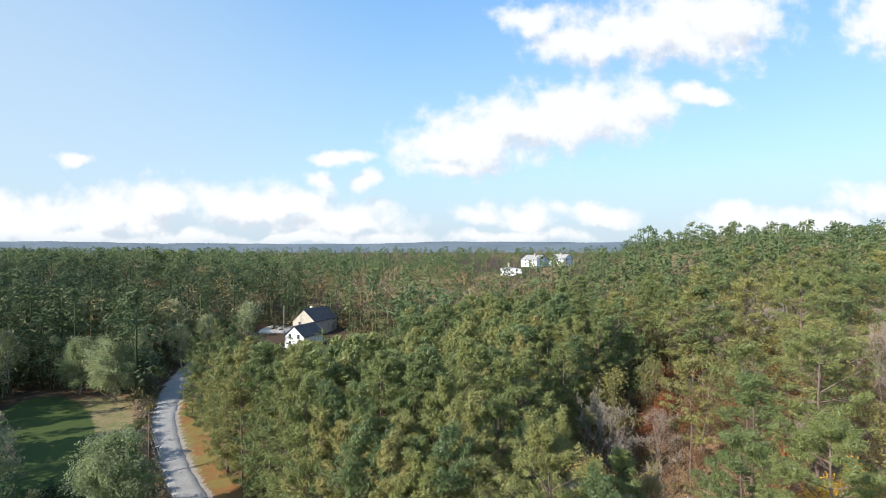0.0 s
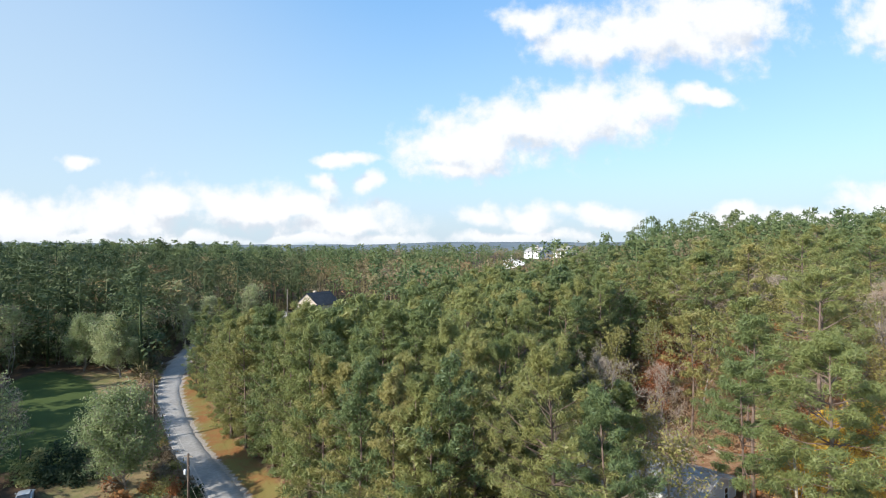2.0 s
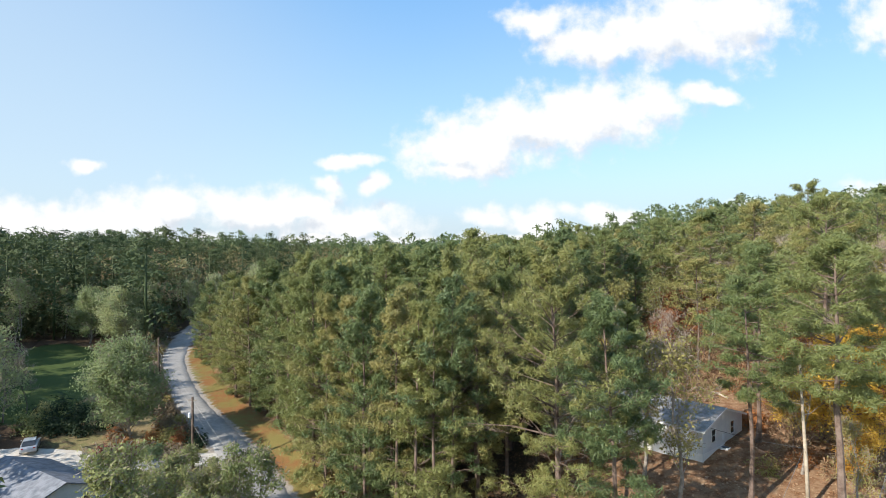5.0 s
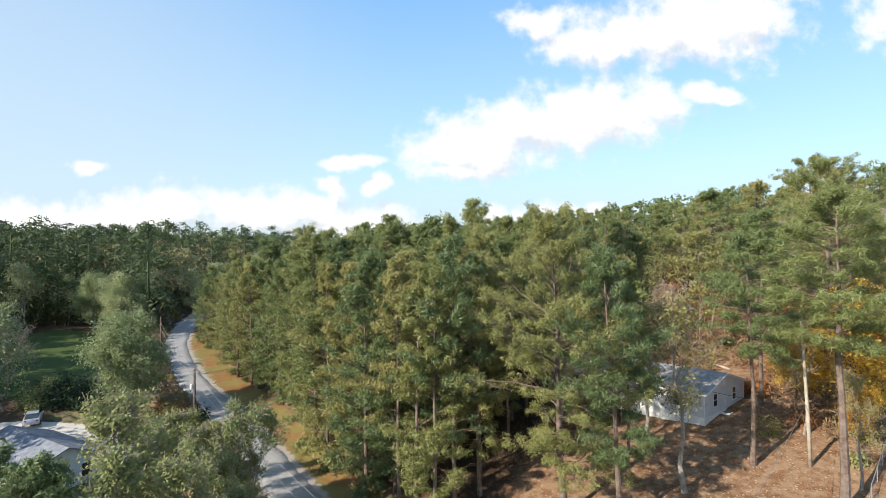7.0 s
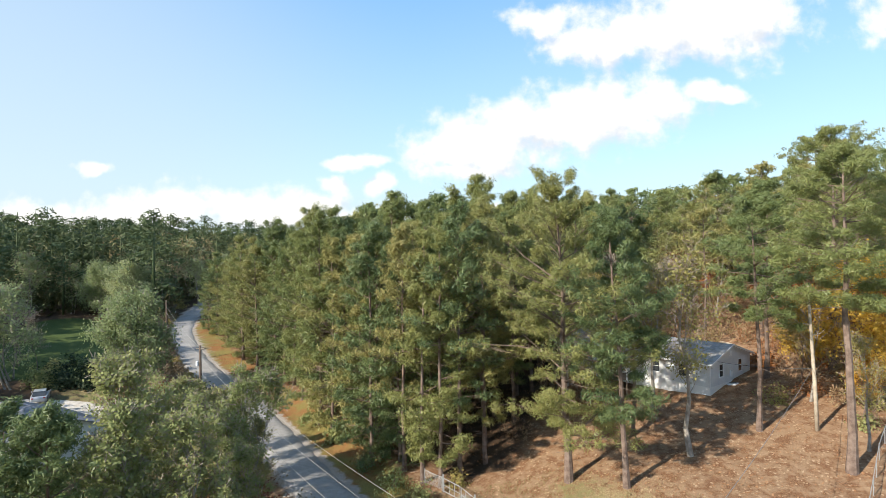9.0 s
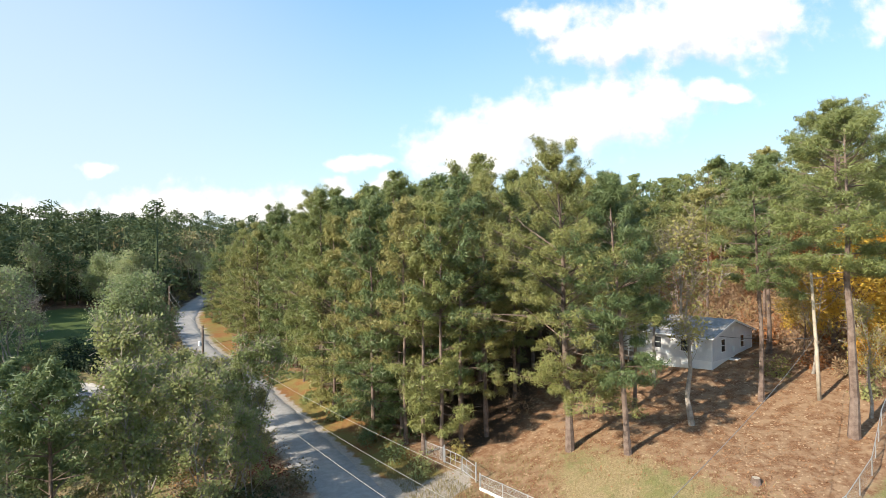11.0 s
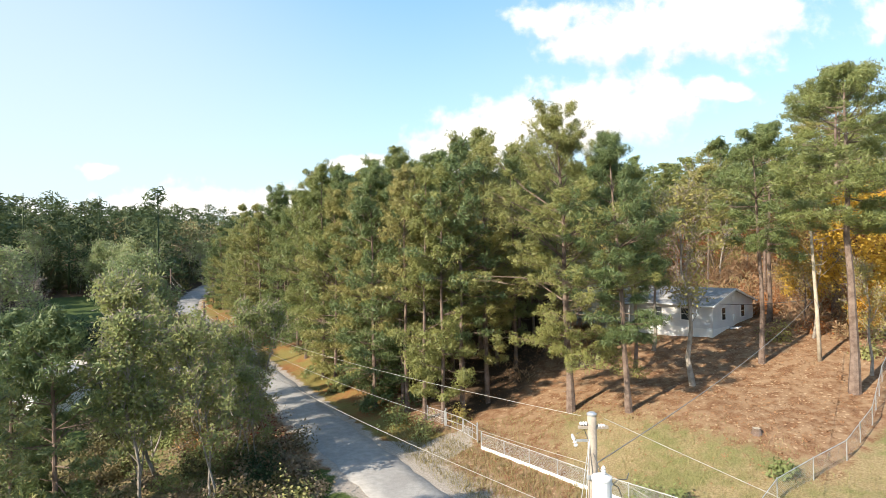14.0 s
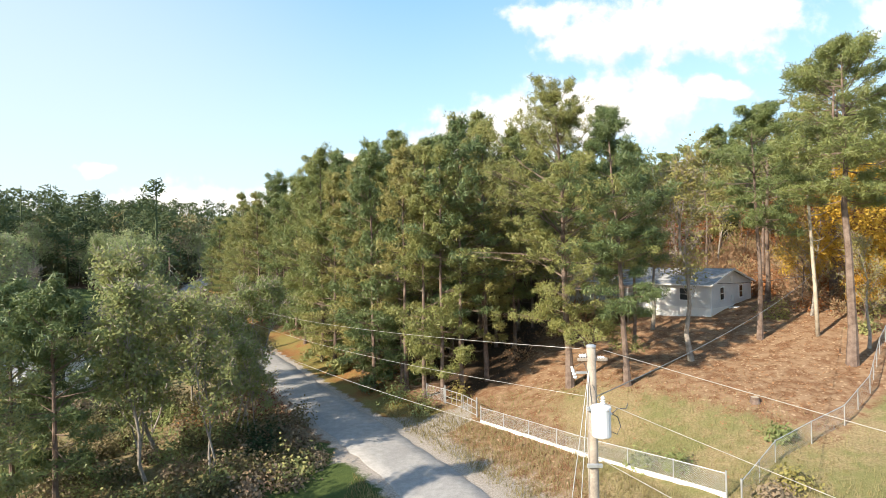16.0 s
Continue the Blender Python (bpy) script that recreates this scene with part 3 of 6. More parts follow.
def ground_material():
    m, k = material("forest_floor")
    p = k.add("ShaderNodeTexCoord").outputs["Object"]
    big, mid, fine = k.noise(p, 0.22, 4.0), k.noise(p, 1.3, 5.0, 0.65), k.noise(p, 9.0, 6.0, 0.75)
    speck = k.add("ShaderNodeTexVoronoi", None, Vector=p, Scale=7.0)
    litter = k.mix(k.smooth(fine, 0.3, 0.7), rgb(0.12, 0.058, 0.03), rgb(0.26, 0.142, 0.077))
    litter = k.mix(k.smooth(mid, 0.38, 0.62), litter, rgb(0.29, 0.19, 0.115))
    litter = k.mix(k.smooth(speck.outputs["Color"], 0.78, 0.9, 0.0, 0.7), litter, rgb(0.46, 0.33, 0.21))
    dry = k.mix(k.smooth(fine, 0.35, 0.65), rgb(0.20, 0.145, 0.07), rgb(0.34, 0.265, 0.15))
    green = k.mix(k.smooth(fine, 0.3, 0.7), rgb(0.13, 0.13, 0.05), rgb(0.22, 0.205, 0.085))
    turf = k.mix(k.smooth(k.math("ADD", k.math("MULTIPLY", big, 0.6), k.math("MULTIPLY", mid, 0.4)), 0.42, 0.6), dry, green)
    lawn = k.mix(k.smooth(fine, 0.3, 0.7), rgb(0.04, 0.062, 0.018), rgb(0.085, 0.115, 0.034))
    stone = k.mix(k.smooth(fine, 0.3, 0.7), rgb(0.24, 0.20, 0.17), rgb(0.44, 0.40, 0.35))
    pale = k.mix(k.smooth(mid, 0.3, 0.7), rgb(0.44, 0.40, 0.35), rgb(0.60, 0.56, 0.50))

    def edge(name, lo=0.35, hi=0.65):
        a = k.add("ShaderNodeAttribute", {"attribute": name}).outputs["Fac"]
        n = k.math("ADD", a, k.math("MULTIPLY", k.math("SUBTRACT", k.math("ADD", k.math("MULTIPLY", mid, 0.6), k.math("MULTIPLY", fine, 0.4)), 0.5), 1.1))
        return k.smooth(n, lo, hi)

    # darker brown wherever the wood mask lies: pine stand, valley and far woods
    dark_floor = k.mix(k.smooth(fine, 0.3, 0.7), rgb(0.045, 0.032, 0.022), rgb(0.10, 0.065, 0.04))
    c = k.mix(edge("wood"), litter, dark_floor)
    needles = k.mix(k.smooth(fine, 0.3, 0.7), rgb(0.17, 0.075, 0.03), rgb(0.30, 0.15, 0.06))
    needles = k.mix(k.smooth(k.math("ADD", k.math("MULTIPLY", big, 0.6), k.math("MULTIPLY", mid, 0.4)), 0.38, 0.58), needles, k.mix(k.smooth(fine, 0.3, 0.7), rgb(0.15, 0.13, 0.04), rgb(0.25, 0.20, 0.07)))
    c = k.mix(edge("straw"), c, needles)
    c = k.mix(edge("grass"), c, turf)
    c = k.mix(edge("lawn"), c, lawn)
    c = k.mix(edge("gravel"), c, stone)
    c = k.mix(edge("drive", 0.4, 0.6), c, pale)
    finish(k, c, 0.95, bump=k.math("ADD", fine, k.math("MULTIPLY", mid, 0.7)), bump_dist=0.08, spec=0.15)
    return m


def road_material():
    m, k = material("worn_chip_seal")
    p = k.add("ShaderNodeTexCoord").outputs["Object"]
    big, mid, fine = k.noise(p, 0.35, 4.0), k.noise(p, 2.2, 5.0, 0.7), k.noise(p, 30.0, 4.0, 0.7)
    c = k.mix(k.smooth(mid, 0.3, 0.7), rgb(0.235, 0.225, 0.215), rgb(0.335, 0.325, 0.31))
    c = k.mix(k.smooth(big, 0.5, 0.62, 0, 0.5), c, rgb(0.20, 0.19, 0.185))
    c = k.mix(k.smooth(fine, 0.35, 0.7, 0.0, 0.45), c, rgb(0.42, 0.405, 0.38))
    finish(k, c, 0.9, bump=fine, bump_dist=0.01, spec=0.2)
    return m


M_GROUND = ground_material()
M_ROAD = road_material()
make_ground()


def make_road():
    rng = np.random.default_rng(5)
    n = len(ROAD_FINE)
    tang = np.gradient(ROAD_FINE, axis=0)
    tang /= np.linalg.norm(tang, axis=1)[:, None]
    nor = np.column_stack([tang[:, 1], -tang[:, 0]])
    offs = np.array([-2.1, -1.95, -1.0, 0, 1.0, 1.95, 2.1])
    v = []
    for i in range(n):
        ragged = rng.normal(0, 0.10, 2)
        for j, o in enumerate(offs):
            o2 = o + (ragged[0] if j < 2 else ragged[1] if j > 4 else 0)
            q = ROAD_FINE[i] + nor[i] * o2
            v.append((q[0], q[1], ROAD_Z[i] + (0.05 - 0.012 * abs(o) if 0 < j < 6 else -0.12)))
    f = [[i * 7 + j, i * 7 + j + 1, (i + 1) * 7 + j + 1, (i + 1) * 7 + j] for i in range(n - 1) for j in range(6)]
    ob = mesh_object("road", v, f, M_ROAD, smooth=True)
    return tagged(ob, "narrow worn grey chip-sealed country road", "road", kind="structure")


make_road()

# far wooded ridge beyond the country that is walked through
# blue-grey instead of forest green: the haze is mixed into this colour
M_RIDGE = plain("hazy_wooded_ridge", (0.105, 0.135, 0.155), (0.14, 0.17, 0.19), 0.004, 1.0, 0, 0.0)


def make_ridge(name, dist, lo, hi, seed, a0, a1):
    rng = np.random.default_rng(seed)
    az = np.radians(np.arange(a0, a1, 0.12))
    ph = rng.uniform(0, 6.28, 8)
    prof = sum(math.pow(0.62, i) * np.sin(az * (3.1 * 1.8 ** i) + ph[i]) for i in range(8))
    prof = (prof - prof.min()) / (prof.max() - prof.min())
    z = lo + (hi - lo) * prof
    top = z + rng.normal(0, 0.5, len(az))
    v, f = [], []
    for i, a in enumerate(az):
        for d, h in ((dist * 0.8, 5.0), (dist * 0.93, 0.6 * z[i] + 8), (dist, top[i]), (dist * 1.1, 5.0)):
            v.append((math.sin(a) * d, math.cos(a) * d, h))
    n = len(az)
    f = [[i * 4 + j, (i + 1) * 4 + j, (i + 1) * 4 + j + 1, i * 4 + j + 1] for i in range(n - 1) for j in range(3)]
    return tagged(mesh_object(name, v, f, M_RIDGE, smooth=True), "wooded ridge in the far distance, blue-grey with painted haze", "ridge", kind="structure")


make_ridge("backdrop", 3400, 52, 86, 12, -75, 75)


# ---- woods ----
def place(proto, x, y, s=1.0, turn=None, sink=0.15, tilt=0.0, rng=random):
    turn = rng.uniform(0, 360) if turn is None else turn
    m = pose(x, y, ground_z(x, y) - sink, tilt, 0, 0) @ pose(0, 0, 0, 0, 0, turn) @ Matrix.Scale(s, 4)
    return copy_thing(proto, m)


def settle(proto, x, y, s=1.0, turn=0.0, sink=0.15, tilt=0.0):
    proto.matrix_basis = pose(x, y, ground_z(x, y) - sink, 0, tilt, 0) @ pose(0, 0, 0, 0, 0, turn) @ Matrix.Scale(s, 4)
    return proto


# single pines of the yard, each with its own habit
yard_pines = [
    # x, y, height, crown start, reach, whorls, trunk radius, lean, broad crown
    (8.7, 41.8, 22.2, 0.16, 5.6, 27, 0.27, -2.0, False),
    (12.2, 38.9, 19.6, 0.28, 3.0, 18, 0.21, -3.0, False),
    (27.0, 37.6, 21.8, 0.52, 4.2, 17, 0.29, -0.5, True),
    (24.4, 44.2, 18.2, 0.5, 3.4, 13, 0.20, -0.5, True),
    (35.5, 52.0, 23.0, 0.50, 3.8, 14, 0.28, 0.5, True),
    (30.2, 53.5, 19.0, 0.45, 3.0, 14, 0.22, 0, False),
    (40.0, 58.0, 22.0, 0.45, 3.6, 14, 0.25, 0, True),
    (48.8, 74.0, 23.0, 0.5, 4.2, 13, 0.30, 0, True),
    (15.2, 47.0, 17.0, 0.45, 2.2, 12, 0.15, 1.0, False),
    (-22.4, 29.4, 12.4, 0.2, 3.2, 15, 0.16, 0, False),
    (-25.6, 30.2, 12.2, 0.15, 3.2, 15, 0.15, 0, False),
]
for n, (x, y, h, c, r, w, rad, lean, flat) in enumerate(yard_pines):
    shape = pine_shape(100 + n, h, c, r, w, 46 if n < 4 else 32, 0.33 if n < 4 else 0.34, 0.062 if n < 4 else 0.085, rad, 0.35, flat, 10 if n < 4 else 7, 0.50)
    settle(tree_thing("pine_tree", shape, M_BARK, M_PINE, "tall pine with reddish trunk and tufted green crown", "pine", group="tall pines of the yard"), x, y, 1.0, 0, 0.15, lean)

# stand of slender pines beside the road
CROWN_FROM = (0.12, 0.2, 0.3, 0.26, 0.1, 0.34, 0.22)
stand = [tree_thing("pine_tree", pine_shape(200 + i, 21.0, CROWN_FROM[i], 2.7 + 0.3 * (i % 4), 18, 28, 0.34, 0.085, 0.17, 0.32, i % 3 == 1, 6, 0.52), M_BARK, M_PINE, "slender pine of a dense stand, green needles in tufts", "pine", group="pines of the roadside stand") for i in range(7)]
brim = [tree_thing("pine_tree", pine_shape(208 + i, 20.0, 0.05, 3.3, 21, 28, 0.34, 0.085, 0.17, 0.3, False, 6, 0.52), M_BARK, M_PINE, "roadside pine with branches down to the ground", "pine", group="pines of the roadside stand") for i in range(3)]
deep = [tree_thing("pine_tree", pine_shape(215 + i, 21.0, 0.42, 3.1, 12, 17, 0.46, 0.21, 0.17, 0.32, i % 2 == 1, 4, 0.78), M_BARK, M_PINE, "slender pine in the depth of a dense stand", "pine", group="pines of the roadside stand") for i in range(4)]
hill = [tree_thing("pine_tree", pine_shape(230 + i, 21.0, 0.40, 3.4, 12, 17, 0.42, 0.18, 0.2, 0.38, True, 6, 0.66), M_BARK, M_PINE, "tall hillside pine with high open crown", "pine", group="pines on the slope") for i in range(5)]
bare = [tree_thing("bare_tree", broad_shape(260 + i, 14.0, 3.6, 0.3, 5, 3, 0, 0.2, 0.4, 0.14, 1, 7), M_GREY_BARK, M_TWIG, "leafless grey hardwood with fine twigs", "tree", group="hardwoods on the slope") for i in range(4)]
rust = [tree_thing("oak_tree", broad_shape(280 + i, 10.0, 3.2, 0.25, 4, 3, 9, 0.24, 0.5, 0.12, 1), M_BARK, M_RUST, "oak with rust-brown autumn leaves", "tree", group="hardwoods on the slope") for i in range(3)]
olive = [tree_thing("hardwood_tree", broad_shape(300 + i, 15.0, 3.8, 0.25, 5, 3, 10, 0.26, 0.55, 0.15, 1), M_PALE_BARK, M_OLIVE, "hardwood with thinning olive and yellow leaves", "tree", group="hardwoods on the slope") for i in range(4)]


def inside(poly, x, y):
    hit = False
    for (ax, ay), (bx, by) in zip(poly, poly[1:] + poly[:1]):
        if (ay > y) != (by > y) and x < (bx - ax) * (y - ay) / (by - ay) + ax:
            hit = not hit
    return hit


STAND = [(-3.5, 43.5), (3.5, 46.0), (6.5, 54), (11, 68), (24, 84), (34, 108), (26, 128), (2, 120), (-16, 104), (-32, 104), (-50, 116), (-48, 104), (-36, 89), (-23, 72), (-11, 54)]
YARD = [(-3, 43), (3.5, 45), (7, 54), (16, 54), (15, 66), (34, 66), (34, 58), (30, 48), (33, 40), (30, 36), (14, 22), (0, 38)]
CLEAR = [(-90, 92), (-72, 66), (-58, 54), (-44, 48), (-30, 40), (-24, 55), (-45, 82), (-62, 112), (-78, 130), (-98, 124)]
HOUSE = [(-60, 160), (-28, 160), (-28, 188), (-70, 200)]


def scatter(seed, x0, x1, y0, y1, gap, ok):
    """Places a little over gap apart, in a shaken grid."""
    rng = np.random.default_rng(seed)
    out = []
    for j in range(int((y1 - y0) / gap)):
        for i in range(int((x1 - x0) / gap)):
            x = x0 + (i + 0.5 * (j % 2) + rng.uniform(-0.45, 0.45)) * gap
            y = y0 + (j + rng.uniform(-0.45, 0.45)) * gap
            if ok(x, y):
                out.append((x, y, rng.uniform()))
    return out


def seen(x, y, slack=6):
    return abs(x) < 0.86 * y + slack


placed = {"pine": 0}
for x, y, u in scatter(1, -60, 40, 38, 128, 4.1, lambda x, y: inside(STAND, x, y)):
    if road_gap(x, y)[0][0] < 4.6 or placed["pine"] >= 290:
        continue
    placed["pine"] += 1
    verge = road_gap(x, y)[0][0] < 9.5 and y > 47
    edge = y < 66 or road_gap(x, y)[0][0] < 9 or not inside(STAND, x + 7, y - 4)
    place(brim[int(u * 3)] if verge else stand[int(u * 7)] if edge else deep[int(u * 4)], x, y, (0.97 + 0.19 * ((u * 31) % 1)) * (1 - 0.27 * min(1, max(0, (y - 80) / 18)) * (x < -8)) * (0.97 if y < 60 and x > -9 else 1.05 if y < 72 else 1.0) * (1 - 0.13 * min(1, max(0, (y - 60) / 15)) * (x >= -8)), 360 * ((u * 57) % 1))
for p in stand:
    settle(p, *{0: (-1.2, 44.8), 1: (2.6, 47.6), 2: (-4.5, 48.0), 3: (5.8, 55.0), 4: (-9.5, 54.5), 5: (-14.0, 61.0), 6: (-19.5, 68.5)}[stand.index(p)], 1.0)


for n, p in enumerate(brim):
    settle(p, *((-7.5, 52.0), (-16.5, 65.5), (-24.5, 77.0))[n], 0.9)
for n, p in enumerate(deep):
    settle(p, 2.0 + 6 * n, 84.0 + 5 * n, 1.0)


# mixed wood on the slope behind the house and to the east
def slope(x, y):
    return seen(x, y) and x > 4 and not inside(STAND, x, y) and not inside(YARD, x, y) and side(x, y, 12.4, 25.6, 29, 37.5) < -3 and y < 150 and x < 115


kinds = {0: hill, 1: bare, 2: rust, 3: olive}
for n, (x, y, u) in enumerate(scatter(2, 4, 115, 34, 150, 5.8, slope)):
    u2 = (u * 17.3) % 1
    low = y < 92 and x > 18
    kind = 0 if u2 < (0.20 if low else 0.38) else 1 if u2 < (0.42 if low else 0.54) else 2 if u2 < (0.76 if low else 0.72) else 3
    ps = kinds[kind]
    p = ps[int(u * len(ps))]
    place(p, x, y, 0.68 + 0.35 * ((u * 91) % 1), 360 * ((u * 57) % 1))
for i, ps in enumerate((hill, bare, rust, olive)):
    for j, p in enumerate(ps):
        settle(p, 44 + 7 * j, 92 + 11 * i, 1.0)


def tall(x, y):
    """Younger growth below the houses, so that they look out over it."""
    if -62 < x < -12 and 104 < y < 166:
        return 0.42
    if 12 < x < 105 and 235 < y < 336:
        return 0.32
    if 10 < x < 130 and 350 < y < 480:
        return 0.5
    if x < -45 and y < 165:
        return 1.12
    return 1.0


# ---- far woods: too many to count ----
def far_woods(name, shapes, spots, mat, label, scale, wide=1.0):
    vs, fs, cast, n = [], [], [], 0
    for x, y, u in spots:
        v, f = shapes[int(u * len(shapes))]
        a, s = u * 50.0, scale * (0.62 + 0.62 * ((u * 13.7) % 1)) * tall(x, y)
        c, d = math.cos(a) * s, math.sin(a) * s
        w = np.column_stack([(v[:, 0] * c - v[:, 1] * d) * wide + x, (v[:, 0] * d + v[:, 1] * c) * wide + y, v[:, 2] * s + ground_z(x, y)])
        vs.append(w)
        fs.append(f + n)
        drift = 0.5 + 0.7 * noise.noise(Vector((x / 38, y / 38, 3.0)))
        cast.append(np.full(len(v), min(1.0, max(0.0, 0.5 * ((u * 77.7) % 1) + 0.5 * drift)), np.float32))
        n += len(v)
    me = bpy.data.meshes.new(name)
    V, T = np.vstack(vs), np.vstack(fs)
    me.vertices.add(len(V))
    me.vertices.foreach_set("co", V.astype(np.float32).ravel())
    me.loops.add(T.size)
    me.loops.foreach_set("vertex_index", T.astype(np.int32).ravel())
    me.polygons.add(len(T))
    me.polygons.foreach_set("loop_start", np.arange(0, T.size, T.shape[1], dtype=np.int32))
    me.polygons.foreach_set("loop_total", np.full(len(T), T.shape[1], np.int32))
    at = me.attributes.new("cast", "FLOAT", "POINT")
    at.data.foreach_set("value", np.concatenate(cast))
    me.materials.append(mat)
    me.update(calc_edges=True)
    return tagged(new(name, me), label, "woods", kind="stuff")


def lean_pine(seed, clumps=12, count=15, length=0.85, width=0.55, foot=7.5):
    """A pine seen far off: bushy clumps round the upper stem."""
    rng = np.random.default_rng(seed)
    c, r = [], []
    for i in range(clumps):
        rel = (i + rng.uniform(0, 1)) / clumps
        az = rng.uniform(0, 6.283)
        out = 2.9 * (1 - rel ** 2.6) ** 0.6 * rng.uniform(0.35, 1.1)
        c.append((math.cos(az) * out, math.sin(az) * out, foot + (18.6 - foot) * rel))
        r.append(rng.uniform(1.3, 2.1) * (1 - 0.3 * rel))
    leaf = puffs(rng, np.array(c), r, count, length, width, 0.7, 0.4, 0.25, 0.4)
    v, f = tube([(0, 0, 0), (0.1, 0.1, 9), (0, 0.1, 19)], [0.2, 0.15, 0.05], 4)
    t = np.array([q for q in f if len(q) == 4])
    tri = np.vstack([t[:, :3], t[:, [0, 2, 3]]])
    return np.vstack([v, leaf[0]]), np.vstack([tri, leaf[1] + len(v)])


def lean_broad(seed, clumps=13, count=14, length=1.0, width=0.34):
    """A hardwood seen far off: a round head of twiggy clumps."""
    rng = np.random.default_rng(seed)
    d = rng.normal(0, 1, (clumps, 3))
    d /= np.linalg.norm(d, axis=1)[:, None]
    c = d * rng.uniform(0.4, 0.9, (clumps, 1)) * np.array([4.4, 4.4, 4.8]) + np.array([0, 0, 9.5])
    leaf = puffs(rng, c, rng.uniform(1.3, 2.2, clumps), count, length, width, 1.0, 0.7, 0.2, 0.8)
    v, f = tube([(0, 0, 0), (0.2, 0.1, 11)], [0.2, 0.06], 4)
    t = np.array(f[:4])
    tri = np.vstack([t[:, :3], t[:, [0, 2, 3]]])
    return np.vstack([v, leaf[0]]), np.vstack([tri, leaf[1] + len(v)])


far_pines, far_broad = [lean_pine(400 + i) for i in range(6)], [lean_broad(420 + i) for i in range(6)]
spots = []


def wooded(x, y):
    if not (seen(x, y, 15) or (x < -40 and x > -1.7 * y - 20 and x > -200)) or inside(CLEAR, x, y) or inside(HOUSE, x, y) or inside(STAND, x, y) or slope(x, y) or road_gap(x, y)[0][0] < 5:
        return False
    if 20 < x < 110 and 318 < y < 350:
        return False
    return x < -24 and side(x, y, -30, 60, -66, 132) < -14 or y > 112


for x, y, u in scatter(7, -420, 420, 40, 480, 7.2, lambda x, y: wooded(x, y) and not (x < -45 and y < 260)):
    spots.append((x, y, u))
for x, y, u in scatter(17, -420, -45, 40, 260, 6.6, wooded):
    spots.append((x, y, u))
for x, y, u in scatter(8, -900, 900, 480, 1000, 21.0, lambda x, y: seen(x, y)):
    spots.append((x, y, u))


def is_pine(x, y, u):
    """Hardwoods fill the hollow, pines the ridges."""
    hollow = math.exp(-((x + 5) / 75) ** 2 - ((y - 235) / 75) ** 2)
    return (u * 23.9) % 1 > (0.22 if x < -45 and y < 260 else 0.34) + 0.60 * hollow


pines = [s for s in spots if is_pine(*s)]
valley_pines = [lean_pine(480 + i, 18, 38, 0.65, 0.34, 4.0) for i in range(6)]
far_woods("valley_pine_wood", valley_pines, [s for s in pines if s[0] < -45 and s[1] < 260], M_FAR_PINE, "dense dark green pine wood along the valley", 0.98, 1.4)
far_woods("hill_pine_wood", far_pines, [s for s in pines if not (s[0] < -45 and s[1] < 260)], M_HILL_PINE, "green pine wood covering the hills, distance haze in its colour", 0.98, 1.3)
far_woods("far_hardwood_wood", far_broad, [s for s in spots if not is_pine(*s)], M_FAR_MIX, "grey-brown leafless and olive hardwoods on the hills", 1.0, 1.15)


def lean_bush(seed):
    rng = np.random.default_rng(seed)
    n = 16
    d = rng.normal(0, 1, (n, 3))
    d[:, 2] = np.abs(d[:, 2])
    d /= np.linalg.norm(d, axis=1)[:, None]
    return blades(rng, d * np.array([1.6, 1.6, 2.4]) * rng.uniform(0.6, 1, (n, 1)), d, 4, 0.9, 0.24, 0.7, 0.4)


def fine_spots(seed):
    """Tips of the twigs of a bush, and the ways they point."""
    rng = np.random.default_rng(seed)
    d = rng.normal(0, 1, (34, 3))
    d[:, 2] = np.abs(d[:, 2])
    d /= np.linalg.norm(d, axis=1)[:, None]
    return d * np.array([1.5, 1.5, 2.0]) * rng.uniform(0.45, 1, (34, 1)), d


bushes = [lean_bush(440 + i) for i in range(6)]
under = [q for q in scatter(9, -230, 120, 40, 210, 3.7, lambda x, y: wooded(x, y) or slope(x, y) and not (x > 0 and y < 105))]
under += scatter(19, 0, 120, 40, 105, 2.9, slope)
fine_bushes = [blades(np.random.default_rng(460 + i), *fine_spots(460 + i), 7, 0.42, 0.09, 0.7, 0.4) for i in range(6)]
far_woods("slope_undergrowth", fine_bushes, [q for q in under if q[0] > 0 and q[1] < 105], M_SLOPE_BUSH, "rusty and green undergrowth on the slope behind the house", 1.25)
under = [q for q in under if not (q[0] > 0 and q[1] < 105)]
far_woods("undergrowth", bushes, under, M_FAR_BUSH, "brown and green undergrowth on the wood's floor", 1.8)


# ---- single trees and shrubs beside the road and the drive ----
grove = [tree_thing("ash_tree", broad_shape(500 + i, 13.5, 2.8, 0.3, 6, 4, 9, 0.22, 0.30, 0.13, 1 + i % 2, 2, 0.6), M_PALE_BARK, M_GREEN, "slender pale-barked hardwood with thin grey-green leaves", "tree", group="roadside grove") for i in range(4)]
for n, (x, y, s) in enumerate([(-18.4, 31.6, 0.9), (-14.6, 32.2, 0.86), (-20.5, 36.5, 0.98), (-16.2, 39.5, 0.8)]):
    settle(grove[n], x, y, s, 40 * n)
for n, (x, y, s) in enumerate([(-22.0, 45.0, 0.82), (-13.6, 36.5, 0.68), (-19.0, 46.5, 0.62), (-16.4, 43.6, 0.6), (-23.5, 51.0, 0.66), (-20.0, 33.5, 0.84), (-18.0, 42.5, 0.7), (-15.2, 41.8, 0.6), (-20.8, 49.0, 0.6), (-23.4, 40.5, 0.92)]):
    place(grove[n % 4], x, y, s, 77 * n)

